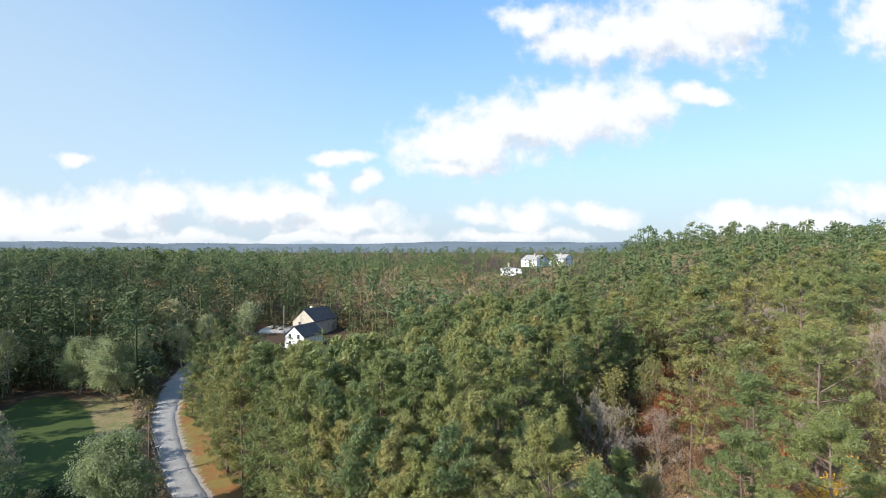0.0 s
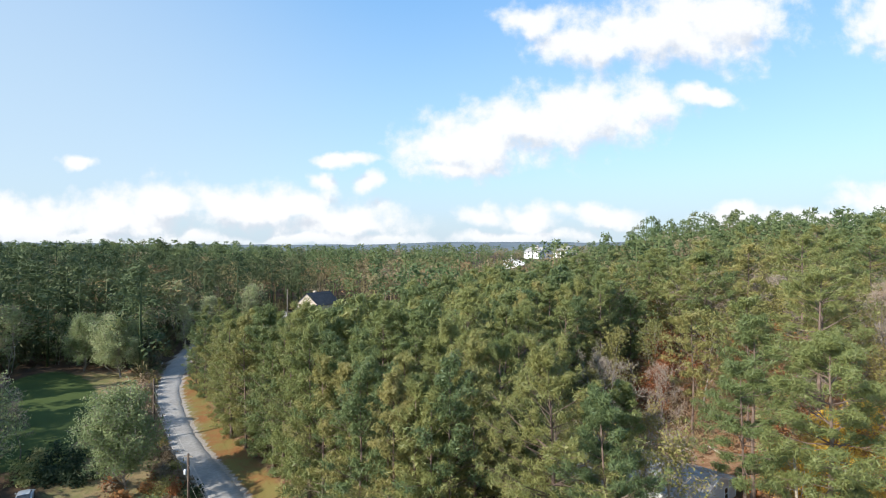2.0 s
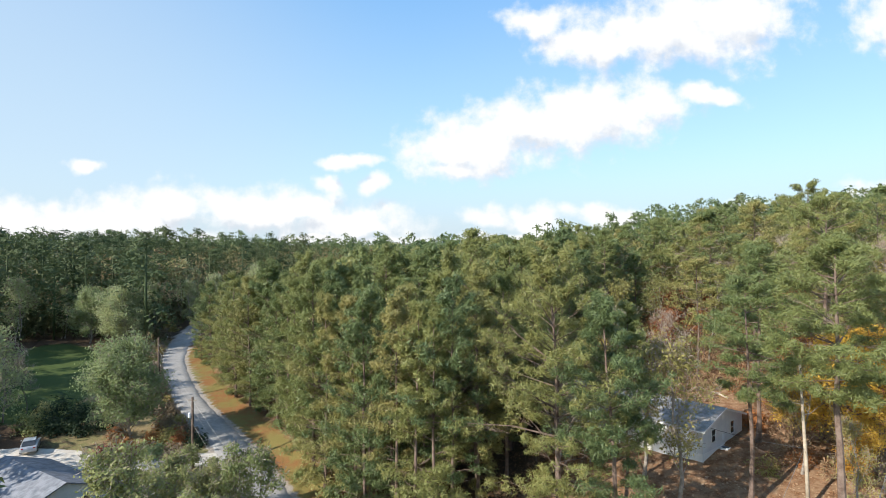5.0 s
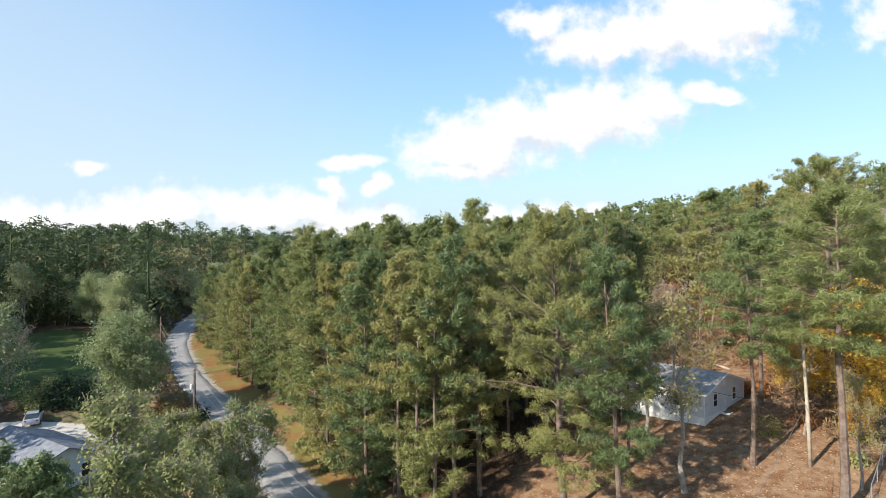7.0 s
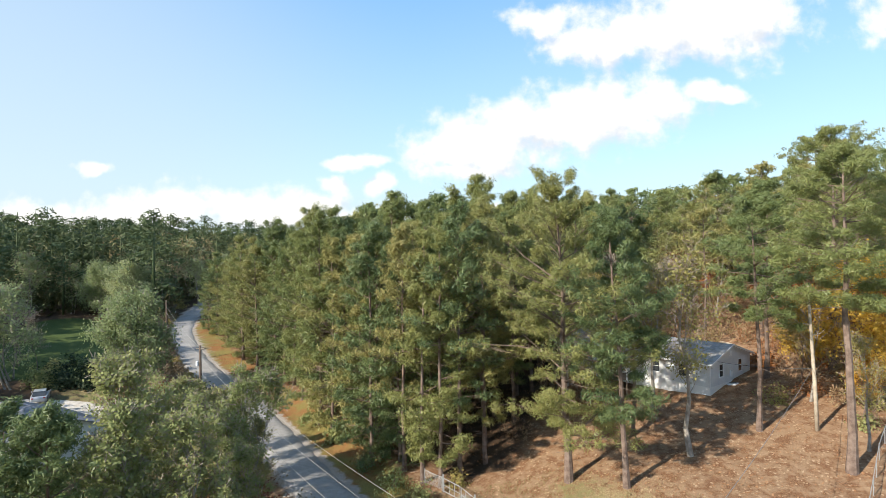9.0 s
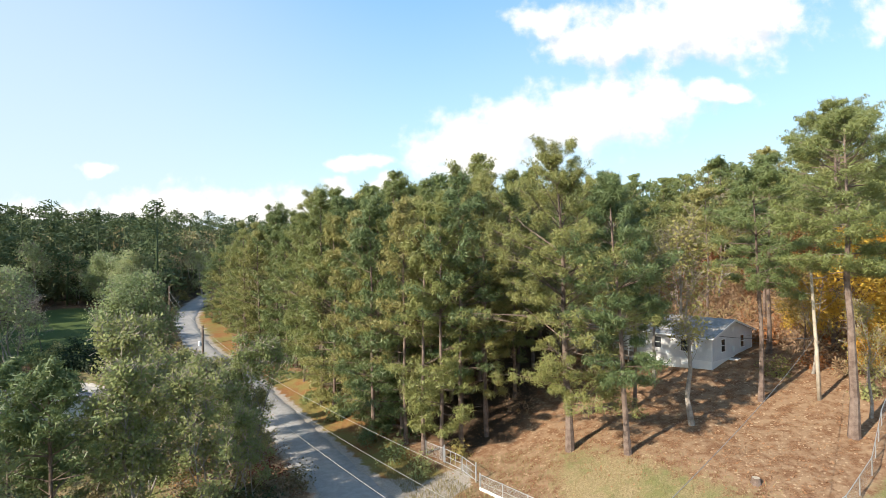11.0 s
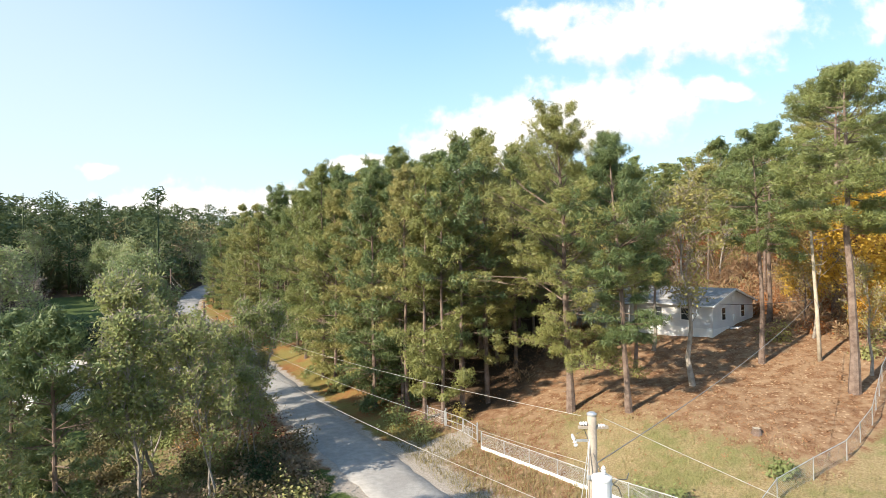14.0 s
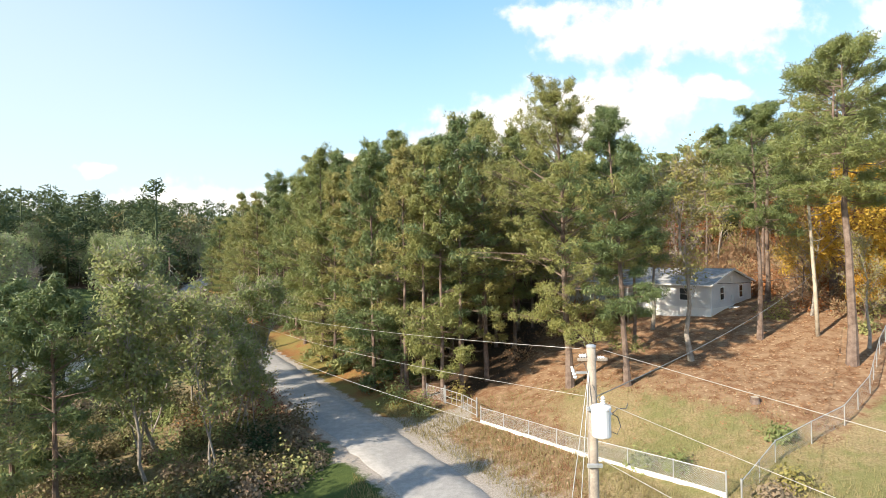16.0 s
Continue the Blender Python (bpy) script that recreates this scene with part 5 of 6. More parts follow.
def fittings():
    root = new("transformer")
    z0 = 8.18
    root.matrix_basis = pose(3.98, 13.80, z0)
    part("tank", lathe([(0.22, 0), (0.245, 0.03), (0.245, 0.70), (0.262, 0.715), (0.262, 0.75)]), M_TANK, root, smooth=False)
    part("lid", lathe([(0.262, 0.752), (0.25, 0.78), (0.12, 0.83), (0.05, 0.84)]), M_TANK, root)
    part("bushing", lathe([(0.045, 0.83), (0.075, 0.87), (0.04, 0.89), (0.07, 0.93), (0.035, 0.95), (0.06, 0.99), (0.02, 1.05)], 12, (0.05, 0, 0)), M_PORCELAIN, root, "grey porcelain bushing")
    for dx in (-0.1, 0.02, 0.14):
        part("terminal", lathe([(0.03, 0), (0.045, 0.03), (0.02, 0.07)], 10, (0.22, dx, 0.58)), M_PORCELAIN, root)
    part("bracket", boxes((-0.18, -0.02, 0.22, 0.30, 0.15, 0.25), (-0.18, -0.02, 0.22, 0.30, 0.5, 0.6), bevel=0.01), M_STEEL, root)
    lead, f = tube([(0.24, 0.02, 0.6), (0.42, 0.0, 0.5), (0.50, 0.02, 0.25), (0.40, 0.0, 0.05), (0.24, 0.05, 0.12)], [0.014] * 5, 5)
    mesh_object("lead", lead, f, M_CABLE, root, "looped black lead")
    lead, f = tube([(0.24, -0.1, 0.6), (0.40, -0.1, 0.75), (0.62, -0.05, 0.72), (0.75, 0.2, 0.78)], [0.014] * 4, 5)
    mesh_object("lead", lead, f, M_CABLE, root, "looped black lead")
    tagged(root, "light grey can transformer bolted to the pole", "transformer")

    # parts of the pole itself
    for dx, z in ((-0.28, 10.36), (0.34, 10.30)):
        ins = lathe([(0.03, 0), (0.06, 0.02), (0.035, 0.06), (0.06, 0.09), (0.035, 0.13), (0.055, 0.16), (0.02, 0.2)], 12)
        bmesh.ops.rotate(ins, cent=(0, 0, 0), matrix=Matrix.Rotation(radians(90 if dx > 0 else -90), 3, "Y"), verts=ins.verts[:])
        bmesh.ops.translate(ins, vec=(dx * 0.45, 0, z), verts=ins.verts[:])
        part("insulator", ins, M_PORCELAIN, near_pole, "pale porcelain insulator")
    part("cap", lathe([(0.13, 10.58), (0.135, 10.62), (0.08, 10.66)], 12), M_STEEL, near_pole)
    part("crossarm", boxes((-0.36, 0.42, -0.05, 0.05, 10.22, 10.30), bevel=0.01), M_POLE, near_pole)
    arm = boxes((-0.42, -0.05, -0.03, 0.03, 9.88, 9.94), bevel=0.01)
    part("cutout_arm", arm, M_STEEL, near_pole)
    cut = lathe([(0.035, 0), (0.06, 0.04), (0.03, 0.08), (0.06, 0.12), (0.03, 0.16), (0.05, 0.2), (0.03, 0.34)], 10)
    bmesh.ops.rotate(cut, cent=(0, 0, 0), matrix=Matrix.Rotation(radians(-18), 3, "Y"), verts=cut.verts[:])
    bmesh.ops.translate(cut, vec=(-0.42, 0, 9.76), verts=cut.verts[:])
    part("fuse_cutout", cut, M_PORCELAIN, near_pole, "white porcelain fuse cutout")
    v, f = tube([(-0.42, 0, 10.08), (-0.2, 0, 10.2), (0.0, -0.12, 9.6), (0.14, -0.4, 9.15)], [0.01] * 4, 5)
    mesh_object("jumper", v, f, M_CABLE, near_pole, "black jumper lead")
    for z in (9.0, 7.5):
        part("bolt_clamp", boxes((-0.2, 0.2, -0.2, -0.12, z - 0.05, z + 0.05), bevel=0.01), M_STEEL, near_pole)


fittings()
for ex, ey in ((1.9, 12.9), (2.4, 11.9)):
    wire((3.78, 14.15, 9.9), (ex, ey, ground_z(ex, ey)), 0.02, 0.012, M_STEEL, "steel guy wire holding the pole")

# small fittings of the far pole
part("crossarm", boxes((-0.5, 0.5, -0.05, 0.05, 8.0, 8.1), bevel=0.01), M_POLE, far_pole)
part("drum", lathe([(0.16, 6.0), (0.18, 6.05), (0.18, 6.5), (0.1, 6.6)], 14, (-0.32, -0.1, 0)), M_TANK, far_pole, "pale grey drum")

# ---- chain-link fences ----
M_LINK = plain("galvanised_chain_link", (0.40, 0.40, 0.39), (0.55, 0.55, 0.54), 3.0, 0.5, 0.5, 0.0)
M_WHITEBOARD = plain("white_painted_board", (0.58, 0.57, 0.54), (0.74, 0.73, 0.70), 1.5, 0.6, 0, 0.003)


def fence(points, height, label, board=False, every=2.6, cell=0.09, thick=0.006):
    """Posts, top rail and woven wire, panel by panel, following the ground."""
    root = new("chain_link_fence")
    line = []
    for (ax, ay), (bx, by) in zip(points[:-1], points[1:]):
        n = max(1, round(math.hypot(bx - ax, by - ay) / every))
        line += [(ax + (bx - ax) * i / n, ay + (by - ay) * i / n) for i in range(n)]
    line.append(points[-1])
    base = [Vector((x, y, ground_z(x, y))) for x, y in line]
    for i, p in enumerate(base):
        end = i in (0, len(base) - 1)
        r = 0.045 if end else 0.03
        v, f = tube([p - Vector((0, 0, 0.1)), p + Vector((0, 0, height + (0.12 if end else 0.05)))], [r, r], 8)
        mesh_object("post", v, f, M_STEEL, root)
    for p, q in zip(base[:-1], base[1:]):
        up = Vector((0, 0, height))
        v, f = tube([p + up, q + up], [0.022, 0.022], 6)
        mesh_object("rail", v, f, M_STEEL, root)
        ln = (q - p).length
        across = (q - p) / ln
        vs, fs = [], []
        h = height - 0.05
        steps = int((ln + h) / cell)
        for k in range(steps):
            for sgn in (1, -1):
                s0 = k * cell - h if sgn > 0 else k * cell
                a0, z0 = (s0, 0.0)
                a1, z1 = (s0 + h, h) if sgn > 0 else (s0 - h, h)
                if sgn > 0:
                    if a0 < 0:
                        a0, z0 = 0.0, -s0
                    if a1 > ln:
                        a1, z1 = ln, ln - s0
                else:
                    if a0 > ln:
                        a0, z0 = ln, s0 - ln
                    if a1 < 0:
                        a1, z1 = 0.0, s0
                if z0 >= z1:
                    continue
                A, B = p + across * a0 + Vector((0, 0, z0 + 0.04)), p + across * a1 + Vector((0, 0, z1 + 0.04))
                w = Vector((0, 0, thick))
                n = len(vs)
                vs += [A - w, A + w, B + w, B - w]
                fs.append((n, n + 1, n + 2, n + 3))
        mesh_object("chain_link_panel", [tuple(c) for c in vs], fs, M_LINK, root)
        if board:
            nrm = Vector((across.y, -across.x, 0)).normalized() * 0.03
            if nrm.x > 0:
                nrm = -nrm
            b = bmesh.new()
            lo, hi = Vector((0, 0, -0.05)), Vector((0, 0, 0.21))
            vv = [b.verts.new(c + o + d) for c in (p, q) for o in (nrm * 0.9, nrm * 2.2) for d in (lo, hi)]
            for ids in ((0, 1, 3, 2), (4, 6, 7, 5), (0, 4, 5, 1), (2, 3, 7, 6), (1, 5, 7, 3), (0, 2, 6, 4)):
                b.faces.new([vv[i] for i in ids])
            bmesh.ops.recalc_face_normals(b, faces=b.faces[:])
            part("board", b, M_WHITEBOARD, root, "white painted bottom board")
    return tagged(root, label, "fence")


fence([(1.7, 39.0), (7.6, 31.4), (12.6, 25.4)], 1.1, "chain-link fence with white boards along its foot", board=True)
fence([(12.9, 24.6), (16.0, 27.4), (21.2, 30.0), (25.0, 33.3), (29.5, 38.5), (38, 47)], 1.1, "galvanised chain-link fence climbing the slope")


def gate(ax, ay, bx, by, height, swing):
    """A tubular gate of two leaves hung between its posts."""
    root = new("drive_gate")
    a, b = Vector((ax, ay, ground_z(ax, ay))), Vector((bx, by, ground_z(bx, by)))
    mid = (a + b) / 2 + Vector((0.6, 0.5, 0)) * swing
    mid.z = ground_z(mid.x, mid.y)
    for p in (a, b):
        mesh_object("post", *tube([p - Vector((0, 0, 0.15)), p + Vector((0, 0, height + 0.3))], [0.06, 0.06], 10), M_STEEL, root)
    for p, q in ((a, mid), (mid, b)):
        p, q = p.lerp(q, 0.04), p.lerp(q, 0.96)
        lo, hi = Vector((0, 0, 0.12)), Vector((0, 0, height))
        frame_path = [p + lo, p + hi, q + hi, q + lo, p + lo]
        leaf = mesh_object("gate_frame", *joined([tube([m, n], [0.03, 0.03], 8) for m, n in zip(frame_path[:-1], frame_path[1:])]), M_STEEL, root)
        for f in (0.34, 0.67):
            m = p.lerp(q, f)
            mesh_object("bar", *tube([m + lo, m + hi], [0.02, 0.02], 6), M_STEEL, leaf)
        mesh_object("bar", *tube([p + lo * 5, q + lo * 5], [0.02, 0.02], 6), M_STEEL, leaf)
    return tagged(root, "silver tubular steel gate across the drive", "gate")


gate(-1.0, 43.9, 1.45, 40.2, 1.15, 0.3)
fence([(-2.6, 45.6), (-1.1, 44.1)], 1.1, "short chain-link fence beside the drive mouth", every=1.6)

# ---- windows, doors and trim of the white home ----
M_GLASS = plain("dark_window_glass", (0.03, 0.035, 0.04), (0.05, 0.055, 0.06), 1.0, 0.08, 0, 0.0, 0.6)
M_BLUETRIM = plain("grey_shutters", (0.10, 0.12, 0.15), (0.15, 0.17, 0.20), 2.0, 0.6, 0, 0.002)
M_DECK = plain("weathered_deck_boards", (0.20, 0.15, 0.11), (0.32, 0.26, 0.20), 2.0, 0.85, 0, 0.006)


def window(house, face, at, z, w, h, mat=None):
    """A window with frame, sill and pane on the gable (face 'g') or the long wall (face 'l')."""
    def box(a0, a1, d0, d1, z0, z1):
        return (a0, a1, -d1, -d0, z0, z1) if face == "g" else (-d1, -d0, a0, a1, z0, z1)
    a0, a1, z1 = at - w / 2, at + w / 2, z + h
    t = 0.07
    win = part("window", boxes(box(a0 - t, a0, 0.0, 0.05, z - t, z1 + t), box(a1, a1 + t, 0.0, 0.05, z - t, z1 + t), box(a0, a1, 0.0, 0.05, z1, z1 + t), box(a0, a1, 0.0, 0.05, z - t, z), box(a0, a1, 0.002, 0.04, z + h / 2 - 0.02, z + h / 2 + 0.02)), mat or M_TRIM, house, "white framed window")
    part("pane", boxes(box(a0, a1, 0.004, 0.018, z, z + h / 2 - 0.02)), M_GLASS, win)
    part("pane", boxes(box(a0, a1, 0.004, 0.018, z + h / 2 + 0.02, z1)), M_GLASS, win)
    part("sill", boxes(box(a0 - 0.1, a1 + 0.1, 0.05, 0.10, z - t, z - 0.02)), mat or M_TRIM, win)
    return win


W, L, EAVE, RISE = 8.6, 17.0, 2.95, 1.25
for at in (2.2, 6.3):
    window(home, "g", at, 1.45, 0.75, 1.15)
for at in (2.6, 5.4, 11.5, 14.6):
    window(home, "l", at, 1.45, 0.8, 1.1)
part("skirting", boxes((-0.025, W + 0.025, -0.03, -0.002, -0.3, 0.72), (-0.03, -0.002, -0.03, L, -0.3, 0.72)), M_SKIRT, home, "white skirting boards round the foot")
part("skirting_rail", boxes((-0.03, W + 0.03, -0.045, -0.03, 0.70, 0.76), (-0.045, -0.03, -0.045, L, 0.70, 0.76)), M_TRIM, home)
door = part("door", boxes((-0.06, -0.002, 8.0, 8.95, 0.72, 2.75), bevel=0.01), M_TRIM, home, "white panelled door")
part("handle", lathe([(0.02, 0), (0.035, 0.02), (0.02, 0.05)], 8, (-0.1, 8.15, 1.7)), M_STEEL, door)
part("corner_board", boxes((-0.03, 0.06, -0.034, -0.004, 0.76, EAVE - 0.02)), M_TRIM, home)
part("corner_board", boxes((W - 0.06, W + 0.02, -0.034, -0.004, 0.76, EAVE - 0.02)), M_TRIM, home)
part("gutter", boxes((-0.50, -0.38, -0.35, L + 0.35, EAVE - 0.12, EAVE - 0.0), bevel=0.02), M_TRIM, home, "white gutter along the eaves")
sl = math.atan(RISE / (W / 2))
for sgn in (-1, 1):
    b = boxes((-0.02, (W / 2 + 0.4) / math.cos(sl), -0.40, -0.36, -0.13, 0.05))
    bmesh.ops.transform(b, matrix=Matrix.Translation((W / 2, 0, EAVE + RISE + 0.06)) @ Matrix.Rotation(sl if sgn > 0 else math.pi - sl, 4, "Y"), verts=b.verts[:])
    part("fascia", b, M_TRIM, home)
part("vent", boxes((W / 2 - 0.25, W / 2 + 0.25, -0.04, -0.002, 3.15, 3.6), bevel=0.01), M_TRIM, home, "gable vent")
part("meter_box", boxes((4.1, 4.45, -0.16, -0.002, 1.2, 1.75), bevel=0.02), M_TANK, home, "grey meter box")

part("porch_roof", boxes((-2.9, -0.5, 6.8, 11.3, EAVE - 0.14, EAVE - 0.06), bevel=0.02), M_SHINGLE, home, "low shed roof over the deck")
for y in (6.9, 11.1):
    part("porch_post", boxes((-2.8, -2.7, y, y + 0.1, 0.66, EAVE - 0.14)), M_TRIM, home)
for z in np.arange(0.95, EAVE - 0.1, 0.32):
    part("siding_board", boxes((0.06, W - 0.06, -0.016, -0.002, z, z + 0.30), bevel=0.004), M_SIDING, home)
    part("siding_board", boxes((-0.016, -0.002, 0.06, L, z, z + 0.30), bevel=0.004), M_SIDING, home)

deck = new("wooden_deck")
deck.matrix_basis = home.matrix_basis.copy()
for i in range(14):
    part("deck_board", boxes((-2.6, -0.12, 7.0 + i * 0.29, 7.0 + i * 0.29 + 0.27, 0.62, 0.66)), M_DECK, deck)
for y in (7.05, 9.0, 10.95):
    part("post", boxes((-2.6, -2.5, y, y + 0.1, -0.9, 1.6)), M_DECK, deck)
for z in (1.1, 1.55):
    part("rail", boxes((-2.58, -2.52, 7.05, 11.05, z, z + 0.09)), M_DECK, deck)
for i in range(4):
    part("step", boxes((-2.9 - 0.28 * i, -2.62 - 0.28 * i, 8.0, 9.1, 0.46 - 0.19 * i, 0.50 - 0.19 * i)), M_DECK, deck)
tagged(deck, "weathered wooden deck with rail and steps", "deck")

unit = new("air_conditioner")
unit.matrix_basis = home.matrix_basis @ Matrix.Translation((3.2, -0.9, 0.0))
part("body", boxes((0, 0.8, 0, 0.8, -0.2, 0.72), bevel=0.03), M_TANK, unit)
part("fan_guard", lathe([(0.34, 0.722), (0.34, 0.74), (0.1, 0.75)], 16, (0.4, 0.4, 0)), M_BLUETRIM, unit)
tagged(unit, "pale grey air conditioner standing by the wall", "air conditioner")

# windows of the other houses
for hs in [o for o in list(bpy.data.objects) if o.parent is None and o.name.split(".")[0] in ("low_house", "white_house", "stone_house", "far_house")]:
    kind = hs.name.split(".")[0]
    w = {"low_house": 8, "white_house": 7, "stone_house": 10, "far_house": 11}[kind]
    ln = {"low_house": 13, "white_house": 10, "stone_house": 14, "far_house": 12}[kind]
    floors = (1.0,) if kind == "low_house" else (1.0, 3.2)
    for z in floors:
        for f in (0.28, 0.72):
            window(hs, "g", w * f, z, 1.0, 1.3)
        for f in (0.2, 0.5, 0.8):
            window(hs, "l", ln * f, z, 1.0, 1.3)
    if kind in ("stone_house", "far_house"):
        part("chimney", boxes((w * 0.3, w * 0.3 + 0.9, ln * 0.4, ln * 0.4 + 0.9, 5.0, 9.4 if kind == "stone_house" else 8.2), bevel=0.03), M_STONEWALL, hs, "stone chimney")

# ---- the parked car ----
M_CARPAINT = plain("silver_car_paint", (0.50, 0.51, 0.53), (0.58, 0.59, 0.60), 0.7, 0.3, 0.5, 0.0, 0.5)
M_TYRE = plain("black_rubber", (0.02, 0.02, 0.02), (0.035, 0.035, 0.035), 5.0, 0.85, 0, 0.002)
M_LAMP = plain("clear_lamp_glass", (0.6, 0.6, 0.6), (0.75, 0.75, 0.75), 3.0, 0.15, 0, 0.0, 0.6)
M_TAIL = plain("red_lamp_glass", (0.30, 0.02, 0.02), (0.40, 0.03, 0.03), 3.0, 0.2, 0, 0.0, 0.6)


def loft(rows, bevel=0.0):
    """A body from cross sections (x, half width, z0, z1)."""
    bm = bmesh.new()
    rings = [[bm.verts.new((x, s * w, z)) for s, z in ((-1, z0), (1, z0), (1, z1), (-1, z1))] for x, w, z0, z1 in rows]
    for a, b in zip(rings[:-1], rings[1:]):
        for i in range(4):
            bm.faces.new((a[i], a[(i + 1) % 4], b[(i + 1) % 4], b[i]))
    bm.faces.new(rings[0][::-1])
    bm.faces.new(rings[-1])
    bmesh.ops.recalc_face_normals(bm, faces=bm.faces[:])
    if bevel:
        bmesh.ops.bevel(bm, geom=bm.edges[:], offset=bevel, segments=2, affect="EDGES")
    return bm


def car(x, y, turn):
    root = new("car")
    part("body", loft([(-2.2, 0.72, 0.38, 0.72), (-2.0, 0.84, 0.24, 0.90), (-0.9, 0.88, 0.22, 0.94), (0.9, 0.88, 0.22, 0.92), (1.8, 0.84, 0.24, 0.82), (2.2, 0.70, 0.36, 0.64)], 0.05), M_CARPAINT, root)
    part("roof", loft([(-1.1, 0.60, 1.34, 1.40), (-0.6, 0.64, 1.37, 1.44), (0.2, 0.62, 1.36, 1.43), (0.5, 0.58, 1.32, 1.38)], 0.02), M_CARPAINT, root)
    part("cabin_glass", loft([(-1.75, 0.70, 0.90, 0.93), (-1.05, 0.62, 0.90, 1.35), (0.45, 0.60, 0.90, 1.33), (1.15, 0.70, 0.90, 0.92)], 0.02), M_GLASS, root, "dark tinted car windows")
    for px in (-1.35, 1.35):
        for s in (-1, 1):
            b = lathe([(0.30, -0.1), (0.32, -0.08), (0.32, 0.08), (0.30, 0.1)], 18)
            bmesh.ops.rotate(b, cent=(0, 0, 0), matrix=Matrix.Rotation(radians(90), 3, "X"), verts=b.verts[:])
            bmesh.ops.translate(b, vec=(px, s * 0.80, 0.32), verts=b.verts[:])
            wheel = part("wheel", b, M_TYRE, root)
            b = lathe([(0.19, -0.02), (0.17, 0.0), (0.05, 0.02)], 14)
            bmesh.ops.rotate(b, cent=(0, 0, 0), matrix=Matrix.Rotation(radians(-90 * s), 3, "X"), verts=b.verts[:])
            bmesh.ops.translate(b, vec=(px, s * 0.895, 0.32), verts=b.verts[:])
            part("rim", b, M_STEEL, wheel)
    for s in (-1, 1):
        part("headlight", boxes((2.0, 2.16, s * 0.55 - 0.14, s * 0.55 + 0.14, 0.58, 0.70), bevel=0.02), M_LAMP, root)
        part("tail_light", boxes((-2.18, -2.05, s * 0.6 - 0.12, s * 0.6 + 0.12, 0.66, 0.82), bevel=0.02), M_TAIL, root)
        part("mirror", boxes((0.75, 0.88, s * 0.97 - 0.07, s * 0.97 + 0.07, 0.95, 1.08), bevel=0.02), M_CARPAINT, root)
    part("bumper", boxes((2.14, 2.26, -0.66, 0.66, 0.30, 0.48), bevel=0.03), M_BLUETRIM, root)
    root.matrix_basis = pose(x, y, ground_z(x, y), 0, 0, turn)
    return tagged(root, "silver saloon car parked on the pale drive", "car")


car(-52.2, 67.0, 122)

# stump and fallen logs
stump = new("tree_stump")
mesh_object("stump", *tube([(0, 0, -0.1), (0, 0, 0.12), (0.01, 0, 0.32)], [0.34, 0.27, 0.25], 12), M_BARK, stump)
mesh_object("cut_face", *tube([(0.01, 0, 0.318), (0.01, 0, 0.335)], [0.22, 0.215], 12), M_DEAD, stump, "pale sawn face")
stump.matrix_basis = pose(18.2, 33.4, ground_z(18.2, 33.4))
tagged(stump, "low sawn tree stump in the grass", "stump")
for n, (x, y, a, ln) in enumerate([(27.0, 68.5, 15, 4.5), (30.0, 67.0, 60, 3.5), (24.0, 70.0, -10, 5.0), (33.5, 66.0, 100, 3.0)]):
    v, f = tube([(0, 0, 0.16), (ln / 2, 0.05, 0.22), (ln, 0, 0.18)], [0.15, 0.13, 0.1], 8)
    log = mesh_object("fallen_log", v, f, M_DEAD)
    log.matrix_basis = pose(x, y, ground_z(x, y) + 0.0, 0, 0, a)
    tagged(log, "pale fallen log on the leaf litter", "log")


# mailbox by the far bend
box = new("mailbox")
part("post", boxes((-0.05, 0.05, -0.05, 0.05, -0.2, 1.05), bevel=0.008), M_POLE, box)
b = boxes((-0.14, 0.14, -0.26, 0.26, 1.05, 1.36), bevel=0.05)
part("box", b, M_TRIM, box, "white painted metal box")
part("flag", boxes((0.145, 0.16, -0.05, 0.02, 1.2, 1.45)), M_TAIL, box, "small red flag")
box.matrix_basis = pose(-67.6, 129.0, ground_z(-67.6, 129.0), 0, 0, 60)
tagged(box, "white mailbox on a wooden post by the road", "mailbox")

# ---- fallen leaves, grass blades and stones: too many to count ----
def strewn(name, seed, count, region, size, mat, label, lift=0.02, upright=False):
    rng = np.random.default_rng(seed)
    xy = np.column_stack([rng.uniform(region[0], region[1], 6 * count), rng.uniform(region[2], region[3], 6 * count)])
    p = xy[rng.uniform(size=len(xy)) < region[4](xy[:, 0], xy[:, 1])][:count]
    z = land(p[:, 0], p[:, 1])
    c = np.column_stack([p, z + lift])
    n = len(c)
    if upright:
        a = rng.uniform(0, 6.283, n)
        w = np.column_stack([np.cos(a), np.sin(a), np.zeros(n)]) * size[1] * rng.uniform(0.6, 1.4, (n, 1))
        tip = np.column_stack([rng.normal(0, 0.35, n), rng.normal(0, 0.35, n), np.ones(n)]) * size[0] * rng.uniform(0.5, 1.4, (n, 1))
        v = np.stack([c - w, c + w, c + tip], axis=1).reshape(-1, 3)
        f = np.arange(3 * n).reshape(-1, 3)
    else:
        a = rng.uniform(0, 6.283, n)
        s = size[0] * rng.uniform(0.6, 1.4, (n, 1))
        u = np.column_stack([np.cos(a), np.sin(a), rng.normal(0, 0.3, n)]) * s
        w = np.column_stack([-np.sin(a), np.cos(a), rng.normal(0, 0.3, n)]) * s * 0.6
        v = np.stack([c - u, c + w, c + u, c - w], axis=1).reshape(-1, 3)
        f = np.arange(4 * n).reshape(-1, 4)
    return tagged(mesh_object(name, v, f, mat), label, "ground cover", kind="stuff")


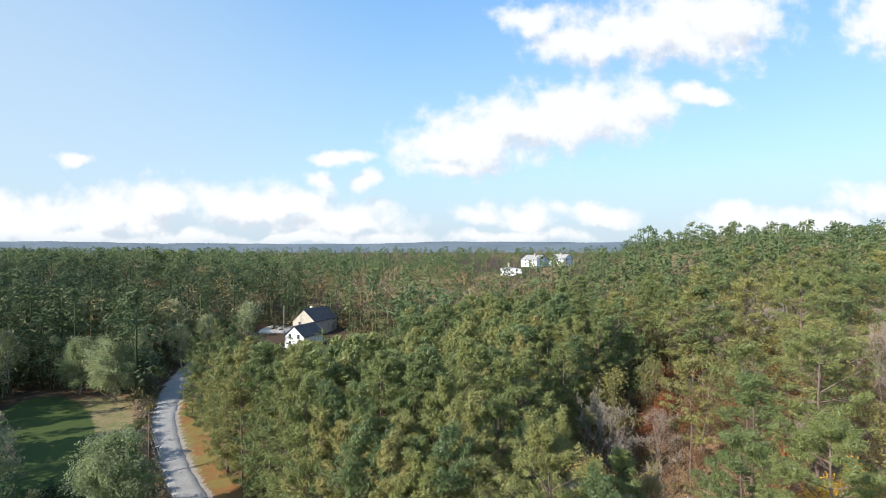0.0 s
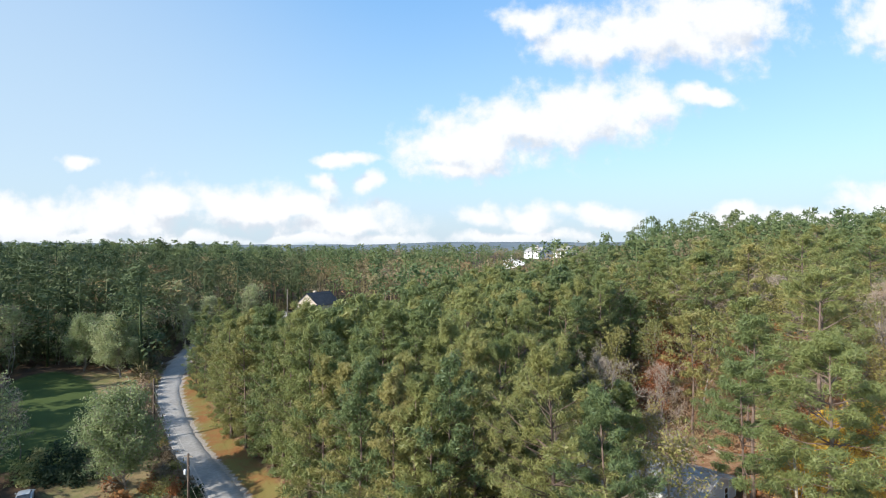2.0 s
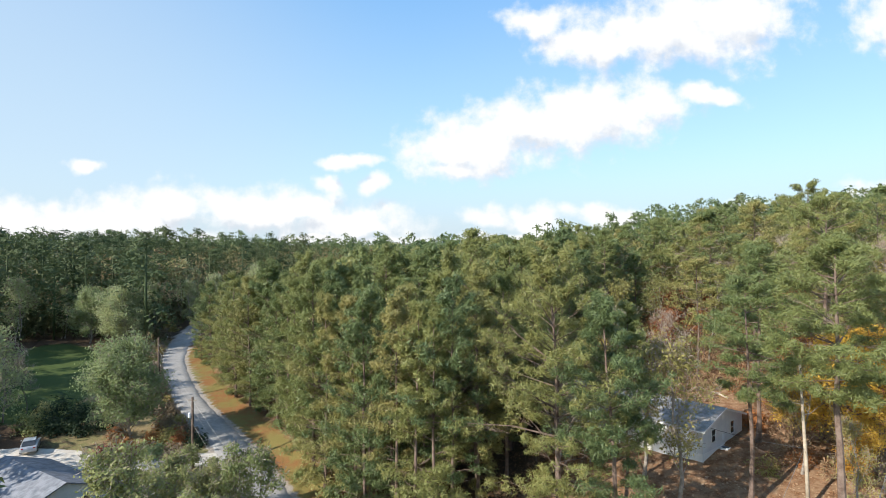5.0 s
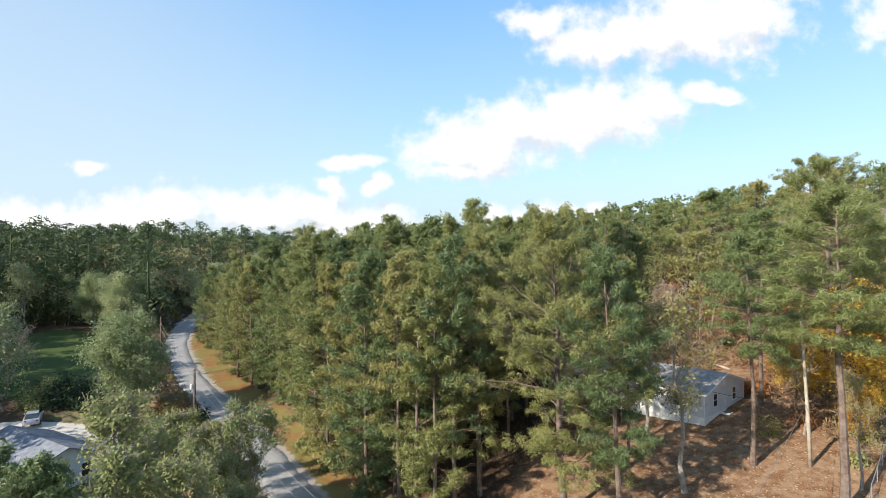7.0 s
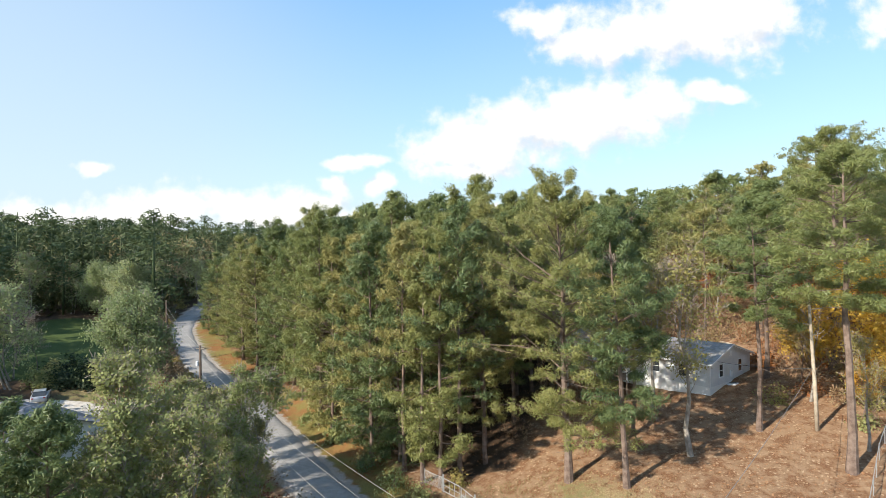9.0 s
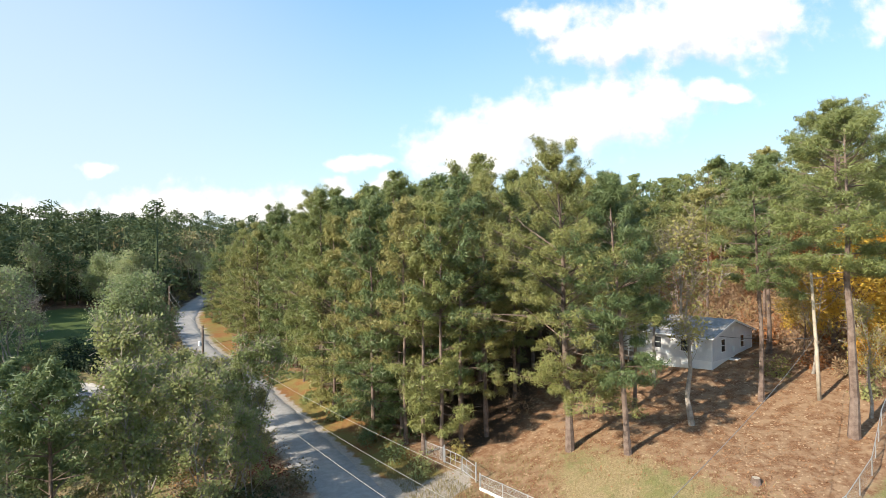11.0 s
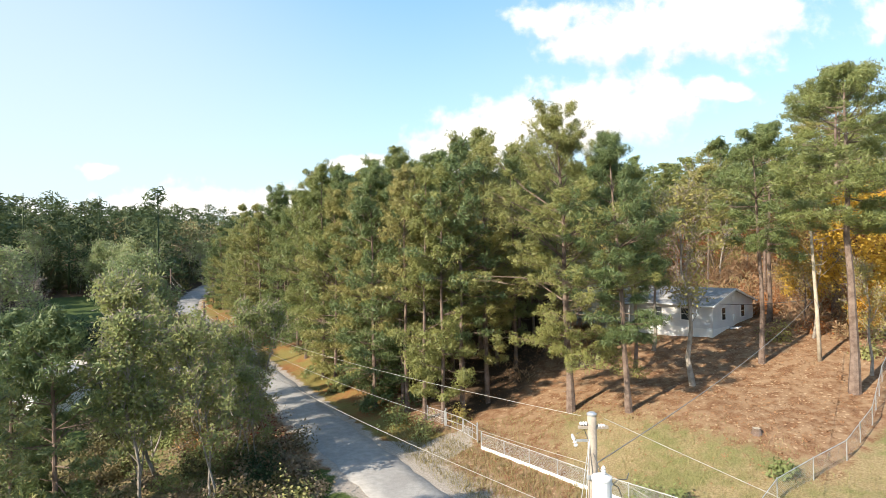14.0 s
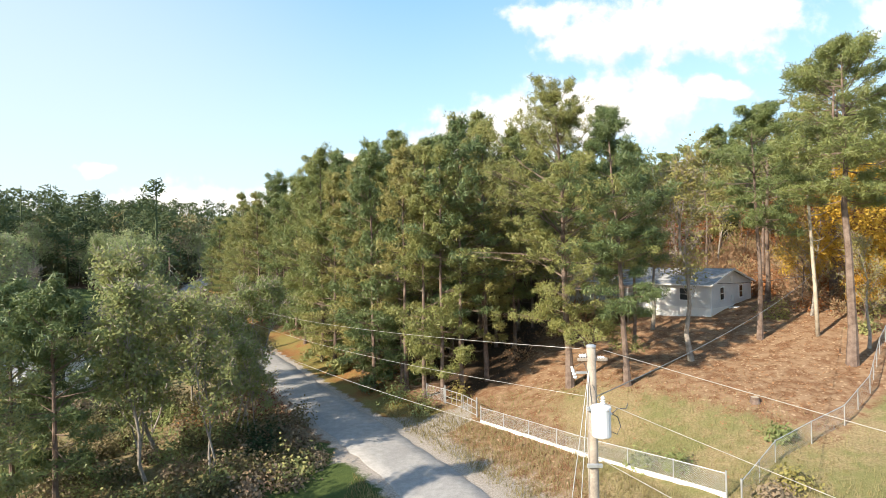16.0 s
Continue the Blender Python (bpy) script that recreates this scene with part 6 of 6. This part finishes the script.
M_LITTER = leafy("fallen_leaves", [(0.14, 0.06, 0.03), (0.26, 0.125, 0.06), (0.36, 0.21, 0.11), (0.50, 0.36, 0.22)], light=0.1)
M_STRAW = leafy("dry_grass", [(0.20, 0.16, 0.07), (0.30, 0.25, 0.12), (0.20, 0.22, 0.08), (0.38, 0.31, 0.17)], light=0.3)


def off_house(x, y):
    """Clear of the house's own ground."""
    u, w = (x - 23.7) * 0.76 + (y - 51.1) * 0.65, -(x - 23.7) * 0.65 + (y - 51.1) * 0.76
    return ~((u > -0.2) & (u < 8.8) & (w > -0.2) & (w < 17.2))


def on_yard(x, y):
    d = -side(x, y, 1.6, 39, 12.4, 25.6)
    return (d > 0) * (side(x, y, 12.4, 25.6, 29, 37.5) < 0) * off_house(x, y) * (0.12 + 0.88 * np.clip((d - 4) / 7, 0, 1))


def on_turf(x, y):
    g = road_gap(x, y)[0]
    d = -side(x, y, 1.6, 39, 12.4, 25.6)
    return (g > 2.7) * off_house(x, y) * np.where((d < 0) & (g < 14), 0.9, np.clip(1 - (d - 3) / 8, 0, 1))


strewn("leaf_litter", 31, 16000, (-2, 36, 26, 64, on_yard), (0.075,), M_LITTER, "fallen brown leaves strewn over the yard")
def roof_leaves():
    """Leaves lying on the two slopes of the long home's roof."""
    rng = np.random.default_rng(41)
    n = 1500
    u, w = rng.uniform(-0.3, W + 0.3, n), rng.uniform(-0.3, L + 0.3, n)
    keep = noise_field(u, w, rng) > 0
    u, w = u[keep], w[keep]
    z = EAVE + RISE - np.abs(u - W / 2) * RISE / (W / 2) + 0.165
    c = np.column_stack([u, w, z])
    a = rng.uniform(0, 6.283, len(c))
    p = np.column_stack([np.cos(a), np.sin(a), np.zeros(len(c))]) * 0.10
    q = np.column_stack([-np.sin(a), np.cos(a), np.zeros(len(c))]) * 0.06
    v = np.stack([c - p, c + q, c + p, c - q], axis=1).reshape(-1, 3)
    ob = mesh_object("roof_leaves", v, np.arange(len(v)).reshape(-1, 4), M_LITTER)
    ob.matrix_basis = home.matrix_basis.copy()
    return tagged(ob, "brown leaves lying on the pale shingle roof", "ground cover", kind="stuff")


def noise_field(u, w, rng):
    """Drifts: positive where leaves gather."""
    return np.sin(u * 1.3 + 1) * np.sin(w * 0.9) + np.sin(u * 2.7) * 0.5 * np.sin(w * 2.1 + 2) + rng.normal(0, 0.4, len(u))


roof_leaves()
strewn("bank_weeds", 33, 9000, (-6, 14, 22, 44, lambda x, y: (road_gap(x, y)[0] > 3.2) * (road_gap(x, y)[0] < 8.5) * (side(x, y, 1.6, 39, 12.4, 25.6) > 0.2) * 0.8), (0.30, 0.02), M_STRAW, "dry pale weeds on the roadside bank", 0.0, True)
strewn("dry_grass", 32, 26000, (-4, 32, 20, 44, on_turf), (0.16, 0.016), M_STRAW, "tufts of dry and green grass", 0.0, True)
